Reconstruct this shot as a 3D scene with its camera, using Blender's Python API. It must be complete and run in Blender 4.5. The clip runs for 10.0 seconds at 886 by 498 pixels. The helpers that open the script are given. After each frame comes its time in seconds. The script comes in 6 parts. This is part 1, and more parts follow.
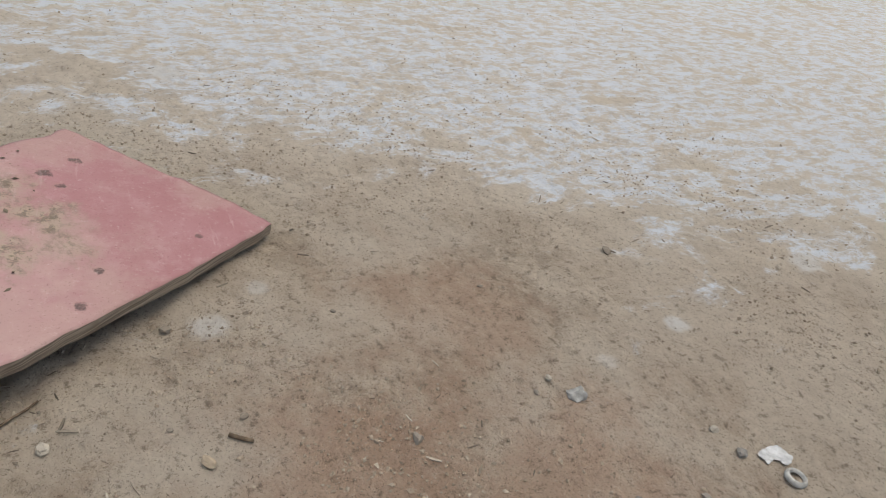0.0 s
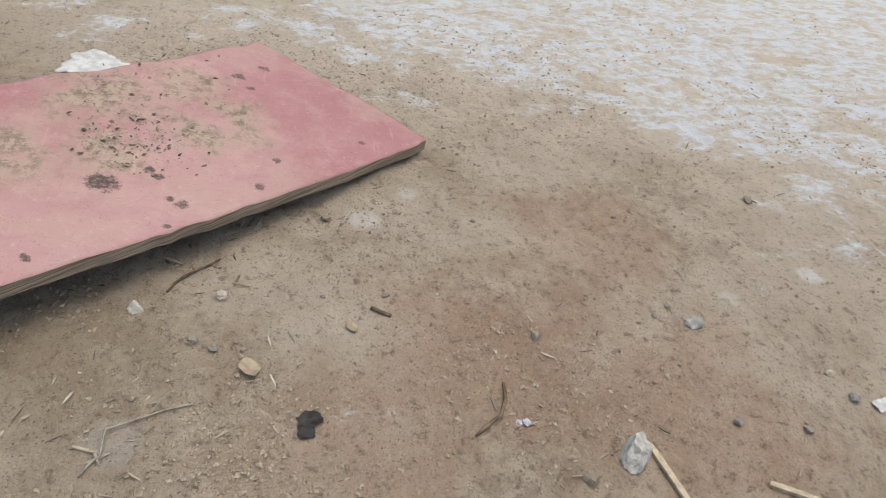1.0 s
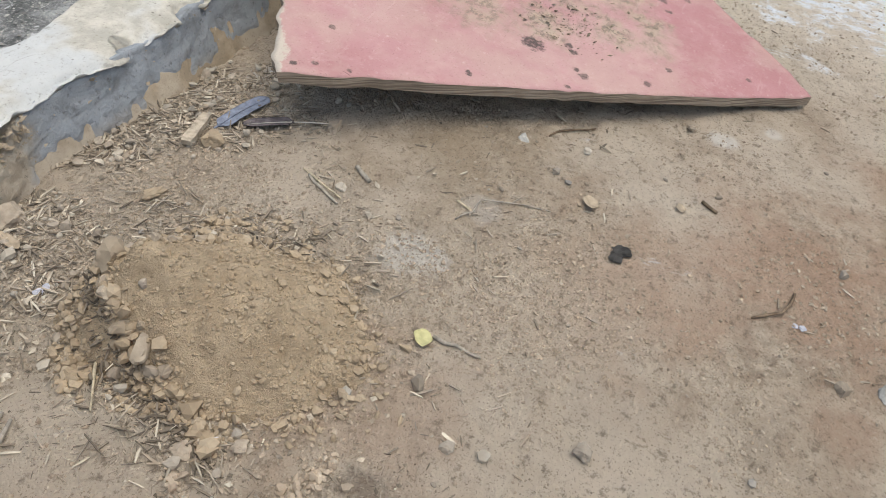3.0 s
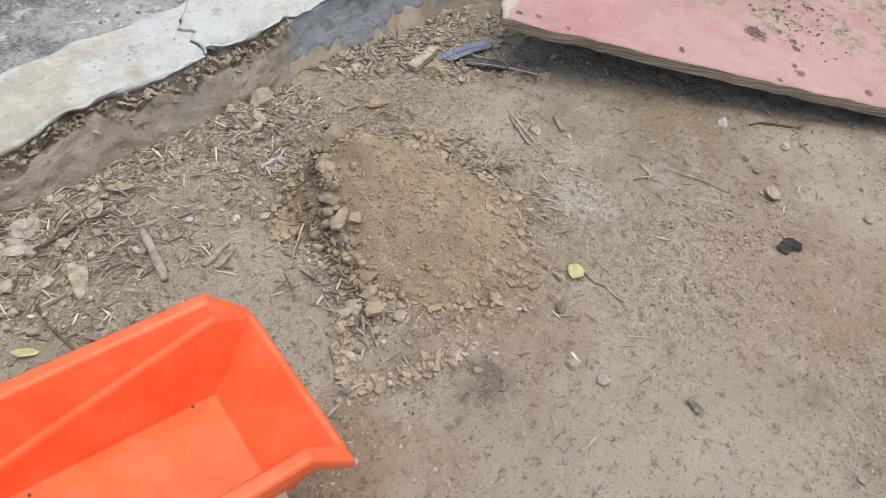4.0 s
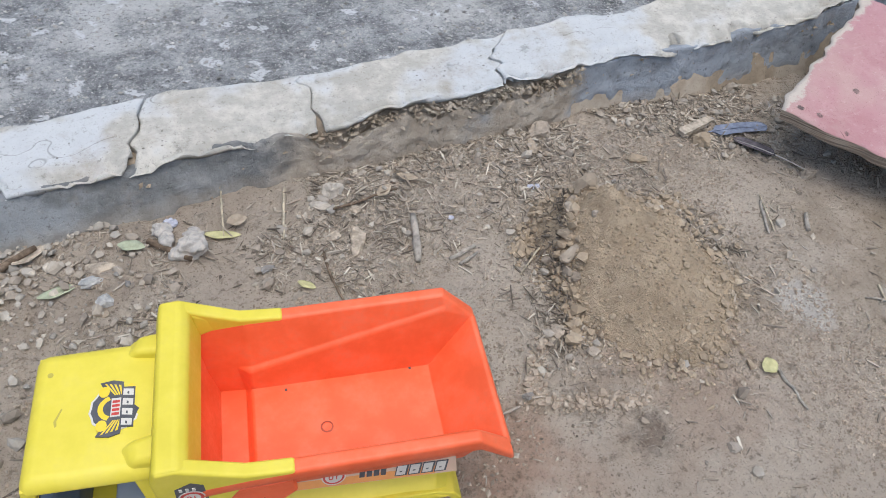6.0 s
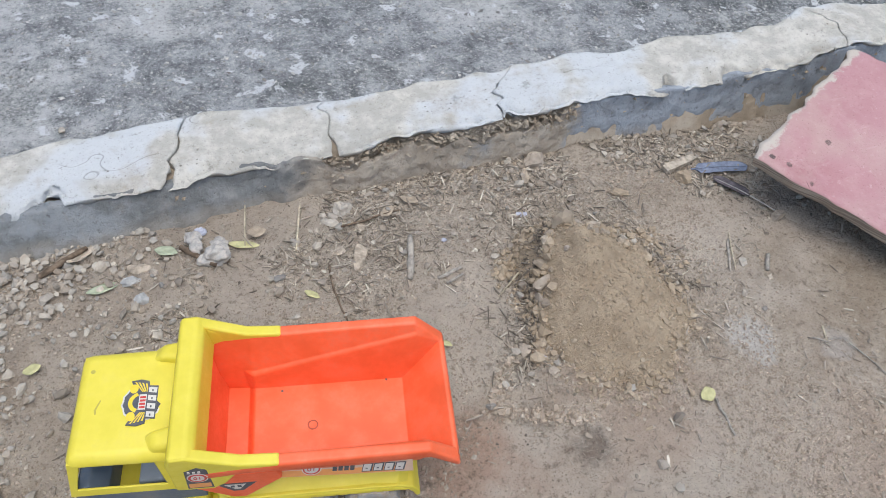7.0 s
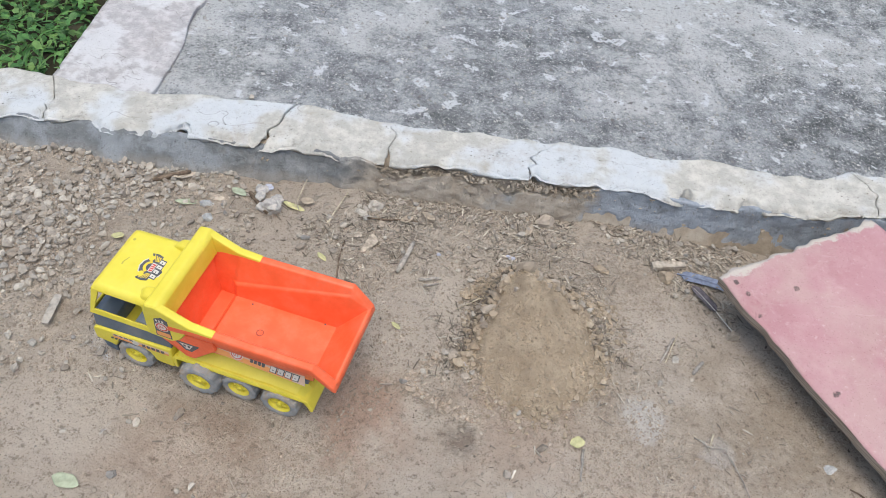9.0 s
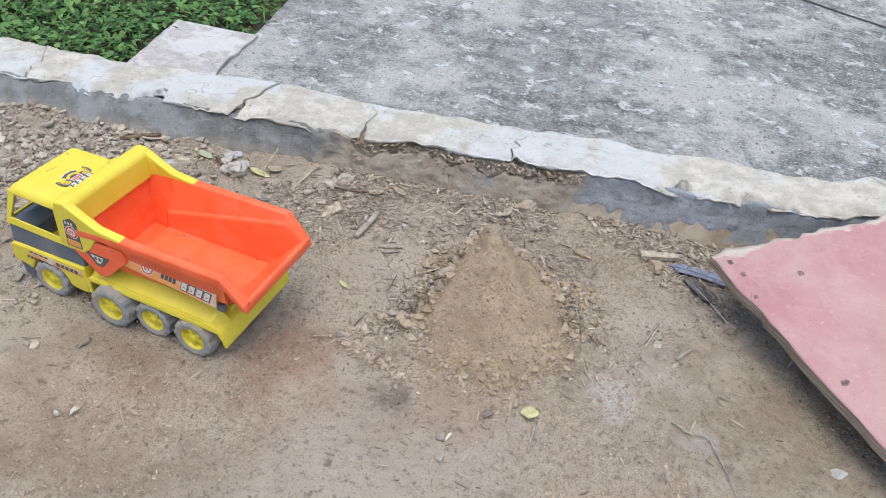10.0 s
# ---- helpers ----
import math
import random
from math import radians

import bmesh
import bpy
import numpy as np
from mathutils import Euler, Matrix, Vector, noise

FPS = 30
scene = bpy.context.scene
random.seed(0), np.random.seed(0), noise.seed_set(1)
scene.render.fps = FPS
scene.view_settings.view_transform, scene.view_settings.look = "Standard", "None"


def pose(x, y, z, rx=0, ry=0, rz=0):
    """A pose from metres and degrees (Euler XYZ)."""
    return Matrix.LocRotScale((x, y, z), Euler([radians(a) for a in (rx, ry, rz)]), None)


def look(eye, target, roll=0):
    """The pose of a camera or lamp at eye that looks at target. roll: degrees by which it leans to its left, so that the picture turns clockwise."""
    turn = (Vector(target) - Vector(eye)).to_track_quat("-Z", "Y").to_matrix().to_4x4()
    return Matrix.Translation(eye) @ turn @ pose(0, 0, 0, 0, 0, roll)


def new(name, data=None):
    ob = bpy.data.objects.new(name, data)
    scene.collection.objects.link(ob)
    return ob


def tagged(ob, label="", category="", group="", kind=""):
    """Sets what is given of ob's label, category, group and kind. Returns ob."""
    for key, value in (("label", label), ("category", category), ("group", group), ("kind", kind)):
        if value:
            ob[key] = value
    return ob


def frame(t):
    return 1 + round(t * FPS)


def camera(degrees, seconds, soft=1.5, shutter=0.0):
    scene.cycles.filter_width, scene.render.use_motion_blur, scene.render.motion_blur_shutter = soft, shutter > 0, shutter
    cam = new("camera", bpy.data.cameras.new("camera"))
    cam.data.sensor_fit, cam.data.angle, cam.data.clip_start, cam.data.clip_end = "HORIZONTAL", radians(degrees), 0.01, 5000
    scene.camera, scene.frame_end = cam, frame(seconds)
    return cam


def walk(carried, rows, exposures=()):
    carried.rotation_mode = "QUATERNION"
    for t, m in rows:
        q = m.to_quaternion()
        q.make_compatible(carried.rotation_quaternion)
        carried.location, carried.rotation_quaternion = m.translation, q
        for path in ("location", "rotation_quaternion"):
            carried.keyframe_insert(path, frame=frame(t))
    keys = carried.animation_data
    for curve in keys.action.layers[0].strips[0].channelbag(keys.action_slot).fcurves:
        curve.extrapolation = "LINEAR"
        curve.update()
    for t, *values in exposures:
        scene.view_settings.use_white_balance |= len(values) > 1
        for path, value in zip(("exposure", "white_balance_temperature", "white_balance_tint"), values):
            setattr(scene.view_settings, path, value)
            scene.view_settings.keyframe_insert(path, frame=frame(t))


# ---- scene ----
cam = camera(60.6, 10.0, 0.5)
PATH = [
    (0, (0.235, -0.672, 0.598), (1.724, -1.503, -0.447), 10.0),
    (0.5, (0.181, -0.665, 0.583), (1.715, -1.325, -0.517), 10.3),
    (1, (0.136, -0.655, 0.59), (1.685, -1.117, -0.588), 9.4),
    (1.5, (0.09, -0.653, 0.589), (1.649, -0.933, -0.632), 8.4),
    (2, (0.03, -0.637, 0.587), (1.593, -0.775, -0.654), 8.8),
    (2.2, (-0.004, -0.634, 0.592), (1.554, -0.697, -0.66), 9.3),
    (3.3, (-0.138, -0.705, 0.593), (1.214, -0.151, -0.773), 9.6),
    (3.5, (-0.155, -0.721, 0.6), (1.137, -0.084, -0.786), 9.3),
    (4, (-0.192, -0.752, 0.611), (0.969, 0.043, -0.811), 9.8),
    (4.5, (-0.235, -0.753, 0.608), (0.805, 0.172, -0.829), 10.1),
    (5, (-0.259, -0.756, 0.622), (0.634, 0.296, -0.826), 9.1),
    (5.5, (-0.254, -0.776, 0.653), (0.509, 0.362, -0.805), 8.4),
    (5.7, (-0.244, -0.79, 0.682), (0.469, 0.365, -0.787), 8.0),
    (6.8, (-0.189, -0.851, 0.859), (0.374, 0.299, -0.677), 8.4),
    (7, (-0.183, -0.858, 0.893), (0.349, 0.28, -0.663), 8.2),
    (7.5, (-0.172, -0.903, 0.97), (0.24, 0.232, -0.624), 8.1),
    (8, (-0.104, -0.993, 1.035), (0.165, 0.161, -0.576), 8.7),
    (8.5, (-0.005, -1.065, 1.09), (0.144, 0.129, -0.507), 9.8),
    (9, (0.104, -1.115, 1.093), (0.15, 0.19, -0.422), 10.2),
    (9.5, (0.243, -1.167, 0.995), (0.19, 0.26, -0.405), 9.4),
    (10, (0.312, -1.213, 0.82), (0.15, 0.318, -0.457), 8.2),
]
walk(cam, [(t, look(eye, target, roll)) for t, eye, target, roll in PATH], exposures=((0, -0.02, 7100, 3), (1, 0.24, 7100, 3), (1.5, 0.38, 7050, 3), (2, 0.40, 7000, 2), (4, 0.46, 6850, 3), (5.5, 0.33, 6250, 5), (7.5, 0.38, 6150, 4), (9, 0.46, 6300, 4), (10, 0.52, 6350, 4)))

# ---- light: an even, hazy sky ----
world = bpy.data.worlds.new("sky")
scene.world = world
world.use_nodes = True
wn, wl = world.node_tree.nodes, world.node_tree.links
sky = wn.new("ShaderNodeTexSky")
sky.sky_type, sky.sun_disc = "NISHITA", False
sky.sun_elevation, sky.sun_rotation, sky.dust_density, sky.ozone_density = radians(78), radians(180), 4.0, 1.0
wn["Background"].inputs["Strength"].default_value = 0.14
wl.new(sky.outputs[0], wn["Background"].inputs["Color"])
sun = new("sun", bpy.data.lights.new("sun", "SUN"))
sun.data.energy, sun.data.angle, sun.data.color = 1.15, radians(80), (1.0, 0.97, 0.93)
sun.matrix_world = look((0, 0, 5), (-0.2, 0.35, 0.0))

# ---- materials ----
class Mat:
    """A small wrapper round a Principled node material."""

    def __init__(self, name, rough=0.8, metallic=0.0, spec=0.3):
        self.m = bpy.data.materials.new(name)
        self.m.use_nodes = True
        self.n, self.l = self.m.node_tree.nodes, self.m.node_tree.links
        self.b = self.n["Principled BSDF"]
        self.b.inputs["Roughness"].default_value = rough
        self.b.inputs["Metallic"].default_value = metallic
        self.b.inputs["Specular IOR Level"].default_value = spec
        self.pos = self.n.new("ShaderNodeNewGeometry").outputs["Position"]

    def node(self, kind, **links):
        nd = self.n.new(kind)
        for k, v in links.items():
            self.put(nd.inputs[k], v)
        return nd

    def put(self, sock, v):
        if isinstance(v, bpy.types.NodeSocket):
            self.l.new(v, sock)
        else:
            sock.default_value = v

    def local(self):
        self.pos = self.n.new("ShaderNodeTexCoord").outputs["Object"]
        return self

    def noise(self, scale, detail=5.0, rough=0.6, stretch=None, distort=0.0):
        v = self.pos
        if stretch:
            mp = self.n.new("ShaderNodeMapping")
            mp.inputs["Scale"].default_value = stretch
            self.l.new(v, mp.inputs["Vector"])
            v = mp.outputs[0]
        nd = self.n.new("ShaderNodeTexNoise")
        nd.inputs["Scale"].default_value, nd.inputs["Detail"].default_value = scale, detail
        nd.inputs["Roughness"].default_value, nd.inputs["Distortion"].default_value = rough, distort
        self.l.new(v, nd.inputs["Vector"])
        return nd.outputs["Fac"]

    def cells(self, scale, feature="F1", out="Distance"):
        nd = self.n.new("ShaderNodeTexVoronoi")
        nd.feature = feature
        nd.inputs["Scale"].default_value = scale
        self.l.new(self.pos, nd.inputs["Vector"])
        return nd.outputs[out]

    def math(self, op, a, b=0.0, clamp=False):
        nd = self.n.new("ShaderNodeMath")
        nd.operation, nd.use_clamp = op, clamp
        self.put(nd.inputs[0], a)
        self.put(nd.inputs[1], b)
        return nd.outputs[0]

    def step(self, v, lo, hi, a=0.0, b=1.0):
        nd = self.n.new("ShaderNodeMapRange")
        nd.interpolation_type = "SMOOTHSTEP"
        for k, x in (("Value", v), ("From Min", lo), ("From Max", hi), ("To Min", a), ("To Max", b)):
            self.put(nd.inputs[k], x)
        return nd.outputs[0]

    def mix(self, fac, a, b):
        nd = self.n.new("ShaderNodeMix")
        nd.data_type = "RGBA"
        self.put(nd.inputs[0], fac)
        for i, c in ((6, a), (7, b)):
            self.put(nd.inputs[i], c if isinstance(c, bpy.types.NodeSocket) else (*c, 1.0))
        return nd.outputs[2]

    def color(self, c):
        self.put(self.b.inputs["Base Color"], c if isinstance(c, bpy.types.NodeSocket) else (*c, 1.0))
        return self

    def bump(self, h, dist=0.002, strength=0.6, under=None):
        nd = self.n.new("ShaderNodeBump")
        nd.inputs["Strength"].default_value, nd.inputs["Distance"].default_value = strength, dist
        self.l.new(h, nd.inputs["Height"])
        if under is not None:
            self.l.new(under, nd.inputs["Normal"])
        self.l.new(nd.outputs[0], self.b.inputs["Normal"])
        return nd.outputs[0]

    def xyz(self):
        return self.node("ShaderNodeSeparateXYZ", Vector=self.pos).outputs

    def island(self):
        return self.n.new("ShaderNodeNewGeometry").outputs["Random Per Island"]

    def object_random(self):
        return self.n.new("ShaderNodeObjectInfo").outputs["Random"]


def blots(m, spots, wobble, soft=0.5):
    """How far a place lies inside any of the round blots (x, y, radius, weight), with a ragged rim."""
    x, y, _ = m.xyz()
    out = None
    for bx, by, r, weight in spots:
        dx, dy = m.math("SUBTRACT", x, bx), m.math("SUBTRACT", y, by)
        d = m.math("SQRT", m.math("ADD", m.math("MULTIPLY", dx, dx), m.math("MULTIPLY", dy, dy)))
        d = m.math("ADD", d, m.math("MULTIPLY", m.math("SUBTRACT", wobble, 0.5), r * 2.4))
        v = m.step(d, r, r * soft, 0.0, weight)
        out = v if out is None else m.math("MAXIMUM", out, v)
    return out


def dirt_material():
    m = Mat("trodden_dirt", 0.95, spec=0.12)
    x, y, _ = m.xyz()
    big, mid, fine, grain = m.noise(1.7, 4), m.noise(10, 7, 0.68), m.noise(75, 7, 0.75), m.noise(310, 4, 0.75)
    c = m.mix(m.step(mid, 0.34, 0.66), (0.43, 0.345, 0.268), (0.61, 0.52, 0.425))
    # scuffed darker patches where the dust is gone
    scuff = m.math("MULTIPLY", m.step(m.noise(4.5, 7, 0.7, (1.0, 1.5, 1.0), 0.6), 0.52, 0.62), m.step(m.noise(45, 6, 0.75), 0.38, 0.58))
    c = m.mix(m.math("MULTIPLY", scuff, 0.7), c, (0.34, 0.265, 0.20))
    c = m.mix(m.math("MULTIPLY", m.step(big, 0.42, 0.62), 0.65), c, (0.63, 0.545, 0.455))
    # greyer, darker earth along the kerb
    grey = m.math("MULTIPLY", m.step(m.math("ADD", y, m.math("MULTIPLY", mid, 0.35)), -0.30, 0.10), 0.4)
    c = m.mix(grey, c, (0.42, 0.345, 0.275))
    # reddish earth beside the truck and along its way; orange bounce painted behind it
    c = m.mix(blots(m, [(0.205, -0.562, 0.045, 0.6), (0.15, -0.50, 0.03, 0.4)], fine, 0.1), c, (0.12, 0.10, 0.085))
    red = blots(m, [(0.03, -0.53, 0.14, 0.75), (-0.2, -0.68, 0.18, 0.22), (0.30, -0.55, 0.16, 0.3), (0.60, -0.72, 0.22, 0.55), (0.72, -0.90, 0.24, 0.65), (0.62, -1.10, 0.26, 0.6), (0.95, -1.10, 0.20, 0.5)], mid, 0.1)
    c = m.mix(red, c, (0.48, 0.318, 0.235))
    dust = blots(m, [(0.22, -0.80, 0.24, 0.6), (0.50, -0.62, 0.16, 0.5), (0.15, -0.27, 0.06, 0.5), (0.54, -0.30, 0.09, 0.5), (-0.45, -0.62, 0.15, 0.4)], mid, 0.1)
    c = m.mix(dust, c, (0.69, 0.595, 0.495))
    # darker olive-brown blots between the red board and the mound
    olive = blots(m, [(0.74, -0.46, 0.18, 0.75), (0.58, -0.50, 0.12, 0.45), (0.68, -0.62, 0.16, 0.4), (0.62, -0.36, 0.08, 0.4)], mid, 0.1)
    c = m.mix(olive, c, (0.37, 0.29, 0.21))
    # dark crumbs and pale grit; the darkest grain also paints fine shade between lumps
    c = m.mix(m.step(fine, 0.54, 0.72, 0.0, 0.55), c, (0.66, 0.57, 0.475))
    c = m.mix(m.step(fine, 0.47, 0.35, 0.0, 0.7), c, (0.20, 0.152, 0.113))
    c = m.mix(m.step(grain, 0.44, 0.33, 0.0, 0.65), c, (0.14, 0.105, 0.08))
    c = m.mix(m.step(grain, 0.60, 0.72, 0.0, 0.5), c, (0.68, 0.60, 0.505))
    # pale dust over the open yard
    far = m.math("ADD", m.math("MULTIPLY", x, 0.80), m.math("MULTIPLY", y, -0.50))
    veil = m.math("MULTIPLY", m.step(m.math("ADD", far, m.math("MULTIPLY", big, 0.5)), 1.60, 2.25, 0.0, 0.85), m.step(fine, 0.25, 0.6, 0.55, 1.0))
    c = m.mix(veil, c, (0.72, 0.645, 0.555))
    # salt crust, thicker further out
    crust = m.noise(8.5, 9, 0.72, (1.0, 0.6, 1.0), 0.5)
    salt = m.step(m.math("ADD", m.math("ADD", crust, m.math("MULTIPLY", m.math("SUBTRACT", big, 0.5), 0.45)), m.step(far, 1.15, 2.2, -0.16, 0.16)), 0.50, 0.59)
    salt = m.math("MULTIPLY", salt, m.step(m.noise(30, 8, 0.78, (1.0, 0.55, 1.0), 0.3), 0.42, 0.57, 0.10, 0.95))
    c = m.mix(salt, c, (0.80, 0.83, 0.89))
    spots = blots(m, [(0.843, -1.405, 0.026, 0.95), (0.80, -1.25, 0.022, 0.5), (0.986, -0.789, 0.030, 0.7), (0.932, -1.756, 0.045, 0.9), (1.838, -0.839, 0.035, 0.9), (0.508, -0.475, 0.050, 0.55), (1.05, -0.86, 0.02, 0.5), (0.62, -0.52, 0.03, 0.3)], mid)
    c = m.mix(m.math("MULTIPLY", spots, m.step(fine, 0.3, 0.55, 0.4, 1.0)), c, (0.74, 0.715, 0.69))
    fleck = m.math("MULTIPLY", m.step(m.cells(150), 0.20, 0.12), m.step(m.noise(18, 4, 0.7), 0.46, 0.60))
    c = m.mix(m.math("MULTIPLY", fleck, 0.7), c, (0.13, 0.10, 0.075))
    m.color(c)
    h = m.math("ADD", m.math("MULTIPLY", m.noise(34, 7, 0.74), 0.8), m.math("MULTIPLY", m.noise(120, 6, 0.78), 0.55))
    m.bump(m.math("ADD", h, m.math("MULTIPLY", grain, 0.12)), 0.015, 1.0)
    return m.m


def plain(name, col, rough=0.5, spec=0.4, vary=0.12, scale=30.0, bump=0.0006, dusty=0.0):
    """A colour with soft unevenness at two scales, dust and a fine relief."""
    m = Mat(name, rough, spec=spec).local()
    a, b = m.noise(scale, 5), m.noise(scale * 7, 4, 0.7)
    dark = tuple(v * (1 - vary) for v in col)
    light = tuple(min(1.0, v * (1 + vary) + 0.01) for v in col)
    c = m.mix(m.step(a, 0.3, 0.7), dark, light)
    if dusty:
        c = m.mix(m.math("MULTIPLY", m.step(m.math("ADD", a, m.math("MULTIPLY", b, 0.5)), 0.68, 1.0), dusty), c, (0.36, 0.28, 0.20))
    m.color(c)
    m.put(m.b.inputs["Roughness"], m.step(b, 0.3, 0.7, rough - 0.06, min(1.0, rough + 0.1)))
    m.bump(b, bump, 0.5)
    return m.m


def mottled(name, cols, rough=0.9, by="island", scale=60.0, bump=0.002):
    """Colour taken by chance from a short row of earth tones, piece by piece, with grain."""
    m = Mat(name, rough, spec=0.2)
    ramp = m.n.new("ShaderNodeValToRGB")
    ramp.color_ramp.interpolation = "LINEAR"
    els = ramp.color_ramp.elements
    while len(els) < len(cols):
        els.new(0.5)
    for i, (e, c) in enumerate(zip(els, cols)):
        e.position, e.color = i / (len(cols) - 1), (*c, 1)
    m.l.new(m.island() if by == "island" else m.object_random(), ramp.inputs[0])
    g = m.noise(scale, 5, 0.7)
    c = m.mix(m.step(g, 0.3, 0.7, 0.0, 0.4), ramp.outputs[0], (0.18, 0.14, 0.105))
    m.color(c)
    m.bump(g, bump, 0.6)
    return m.m


def concrete_material():
    m = Mat("weathered_concrete", 0.92, spec=0.2)
    big, mid, fine, grain = m.noise(1.5, 5, 0.6), m.noise(9, 8, 0.75), m.noise(85, 7, 0.8), m.noise(300, 4, 0.8)
    c = m.mix(m.step(mid, 0.36, 0.64), (0.18, 0.184, 0.193), (0.42, 0.428, 0.443))
    # worn pale stretches and dark mossy ones
    c = m.mix(m.step(m.math("ADD", big, m.math("MULTIPLY", mid, 0.35)), 0.62, 0.80, 0.0, 0.8), c, (0.59, 0.59, 0.585))
    c = m.mix(m.step(m.math("ADD", m.noise(2.6, 6, 0.65), m.math("MULTIPLY", mid, 0.3)), 0.60, 0.46, 0.0, 0.6), c, (0.12, 0.125, 0.125))
    # darker blots: mossy towards the strip, only darker out to the right
    dark_blots = blots(m, [(-0.62, 0.45, 0.42, 0.7), (-0.70, 1.0, 0.22, 0.6), (-0.30, 0.25, 0.25, 0.5), (1.3, 0.55, 0.45, 0.25), (1.9, 1.1, 0.7, 0.75), (2.4, 2.2, 0.7, 0.6), (1.75, 2.3, 0.65, 0.75), (1.3, 1.5, 0.35, 0.5), (1.5, 3.1, 0.4, 0.6)], mid, 0.2)
    c = m.mix(m.math("MULTIPLY", dark_blots, m.step(fine, 0.35, 0.6, 1.0, 0.4)), c, (0.085, 0.092, 0.092))
    c = m.mix(m.step(fine, 0.53, 0.62, 0.0, 0.8), c, (0.62, 0.61, 0.59))
    c = m.mix(m.step(fine, 0.46, 0.36, 0.0, 0.8), c, (0.065, 0.065, 0.065))
    c = m.mix(m.step(grain, 0.57, 0.68, 0.0, 0.65), c, (0.72, 0.71, 0.70))
    c = m.mix(m.step(grain, 0.43, 0.31, 0.0, 0.65), c, (0.04, 0.04, 0.042))
    # flakes of old limewash
    blot = m.math("MULTIPLY", m.step(m.noise(13, 6, 0.62, None, 0.4), 0.58, 0.63), m.step(fine, 0.34, 0.50))
    c = m.mix(m.math("MULTIPLY", blot, 0.85), c, (0.70, 0.71, 0.73))
    m.color(c)
    m.bump(m.math("ADD", m.noise(60, 6, 0.75), m.math("MULTIPLY", grain, 0.4)), 0.013, 0.9)
    return m.m


def plaster_material(name, base, stain, brown=0.25, dark=0.5):
    m = Mat(name, 0.9, spec=0.2)
    big, mid, fine, grain = m.noise(6.5, 4, 0.55), m.noise(26, 7, 0.72), m.noise(110, 6, 0.78), m.noise(330, 4, 0.75)
    c = m.mix(m.step(mid, 0.38, 0.66), tuple(v * 0.82 for v in base), tuple(min(1, v * 1.15) for v in base))
    c = m.mix(m.step(big, 0.47, 0.58, 0.0, 0.8), c, stain)
    c = m.mix(m.step(m.noise(9, 8, 0.75), 0.54, 0.68, 0.0, brown), c, (0.29, 0.215, 0.145))
    c = m.mix(m.step(m.noise(15, 7, 0.75), 0.60, 0.70, 0.0, dark), c, (0.14, 0.125, 0.11))
    c = m.mix(m.step(fine, 0.44, 0.33, 0.0, 0.55), c, tuple(v * 0.4 for v in base))
    c = m.mix(m.step(grain, 0.42, 0.30, 0.0, 0.5), c, (0.10, 0.09, 0.08))
    vein = m.math("ABSOLUTE", m.math("SUBTRACT", m.noise(1.9, 4, 0.55, (1.0, 1.6, 1.0)), 0.5))
    crack = m.math("MULTIPLY", m.step(vein, 0.0, 0.0026, 0.4, 0.0), m.step(m.noise(7.0, 3), 0.52, 0.58))
    c = m.mix(m.math("MULTIPLY", m.step(m.cells(70), 0.16, 0.08), m.step(m.noise(12, 3), 0.55, 0.62, 0.0, 0.8)), c, (0.12, 0.105, 0.09))
    c = m.mix(crack, c, (0.06, 0.05, 0.04))
    m.color(c)
    m.bump(m.math("ADD", m.math("ADD", mid, m.math("MULTIPLY", fine, 0.4)), m.math("MULTIPLY", big, 0.8)), 0.006, 0.7)
    return m.m


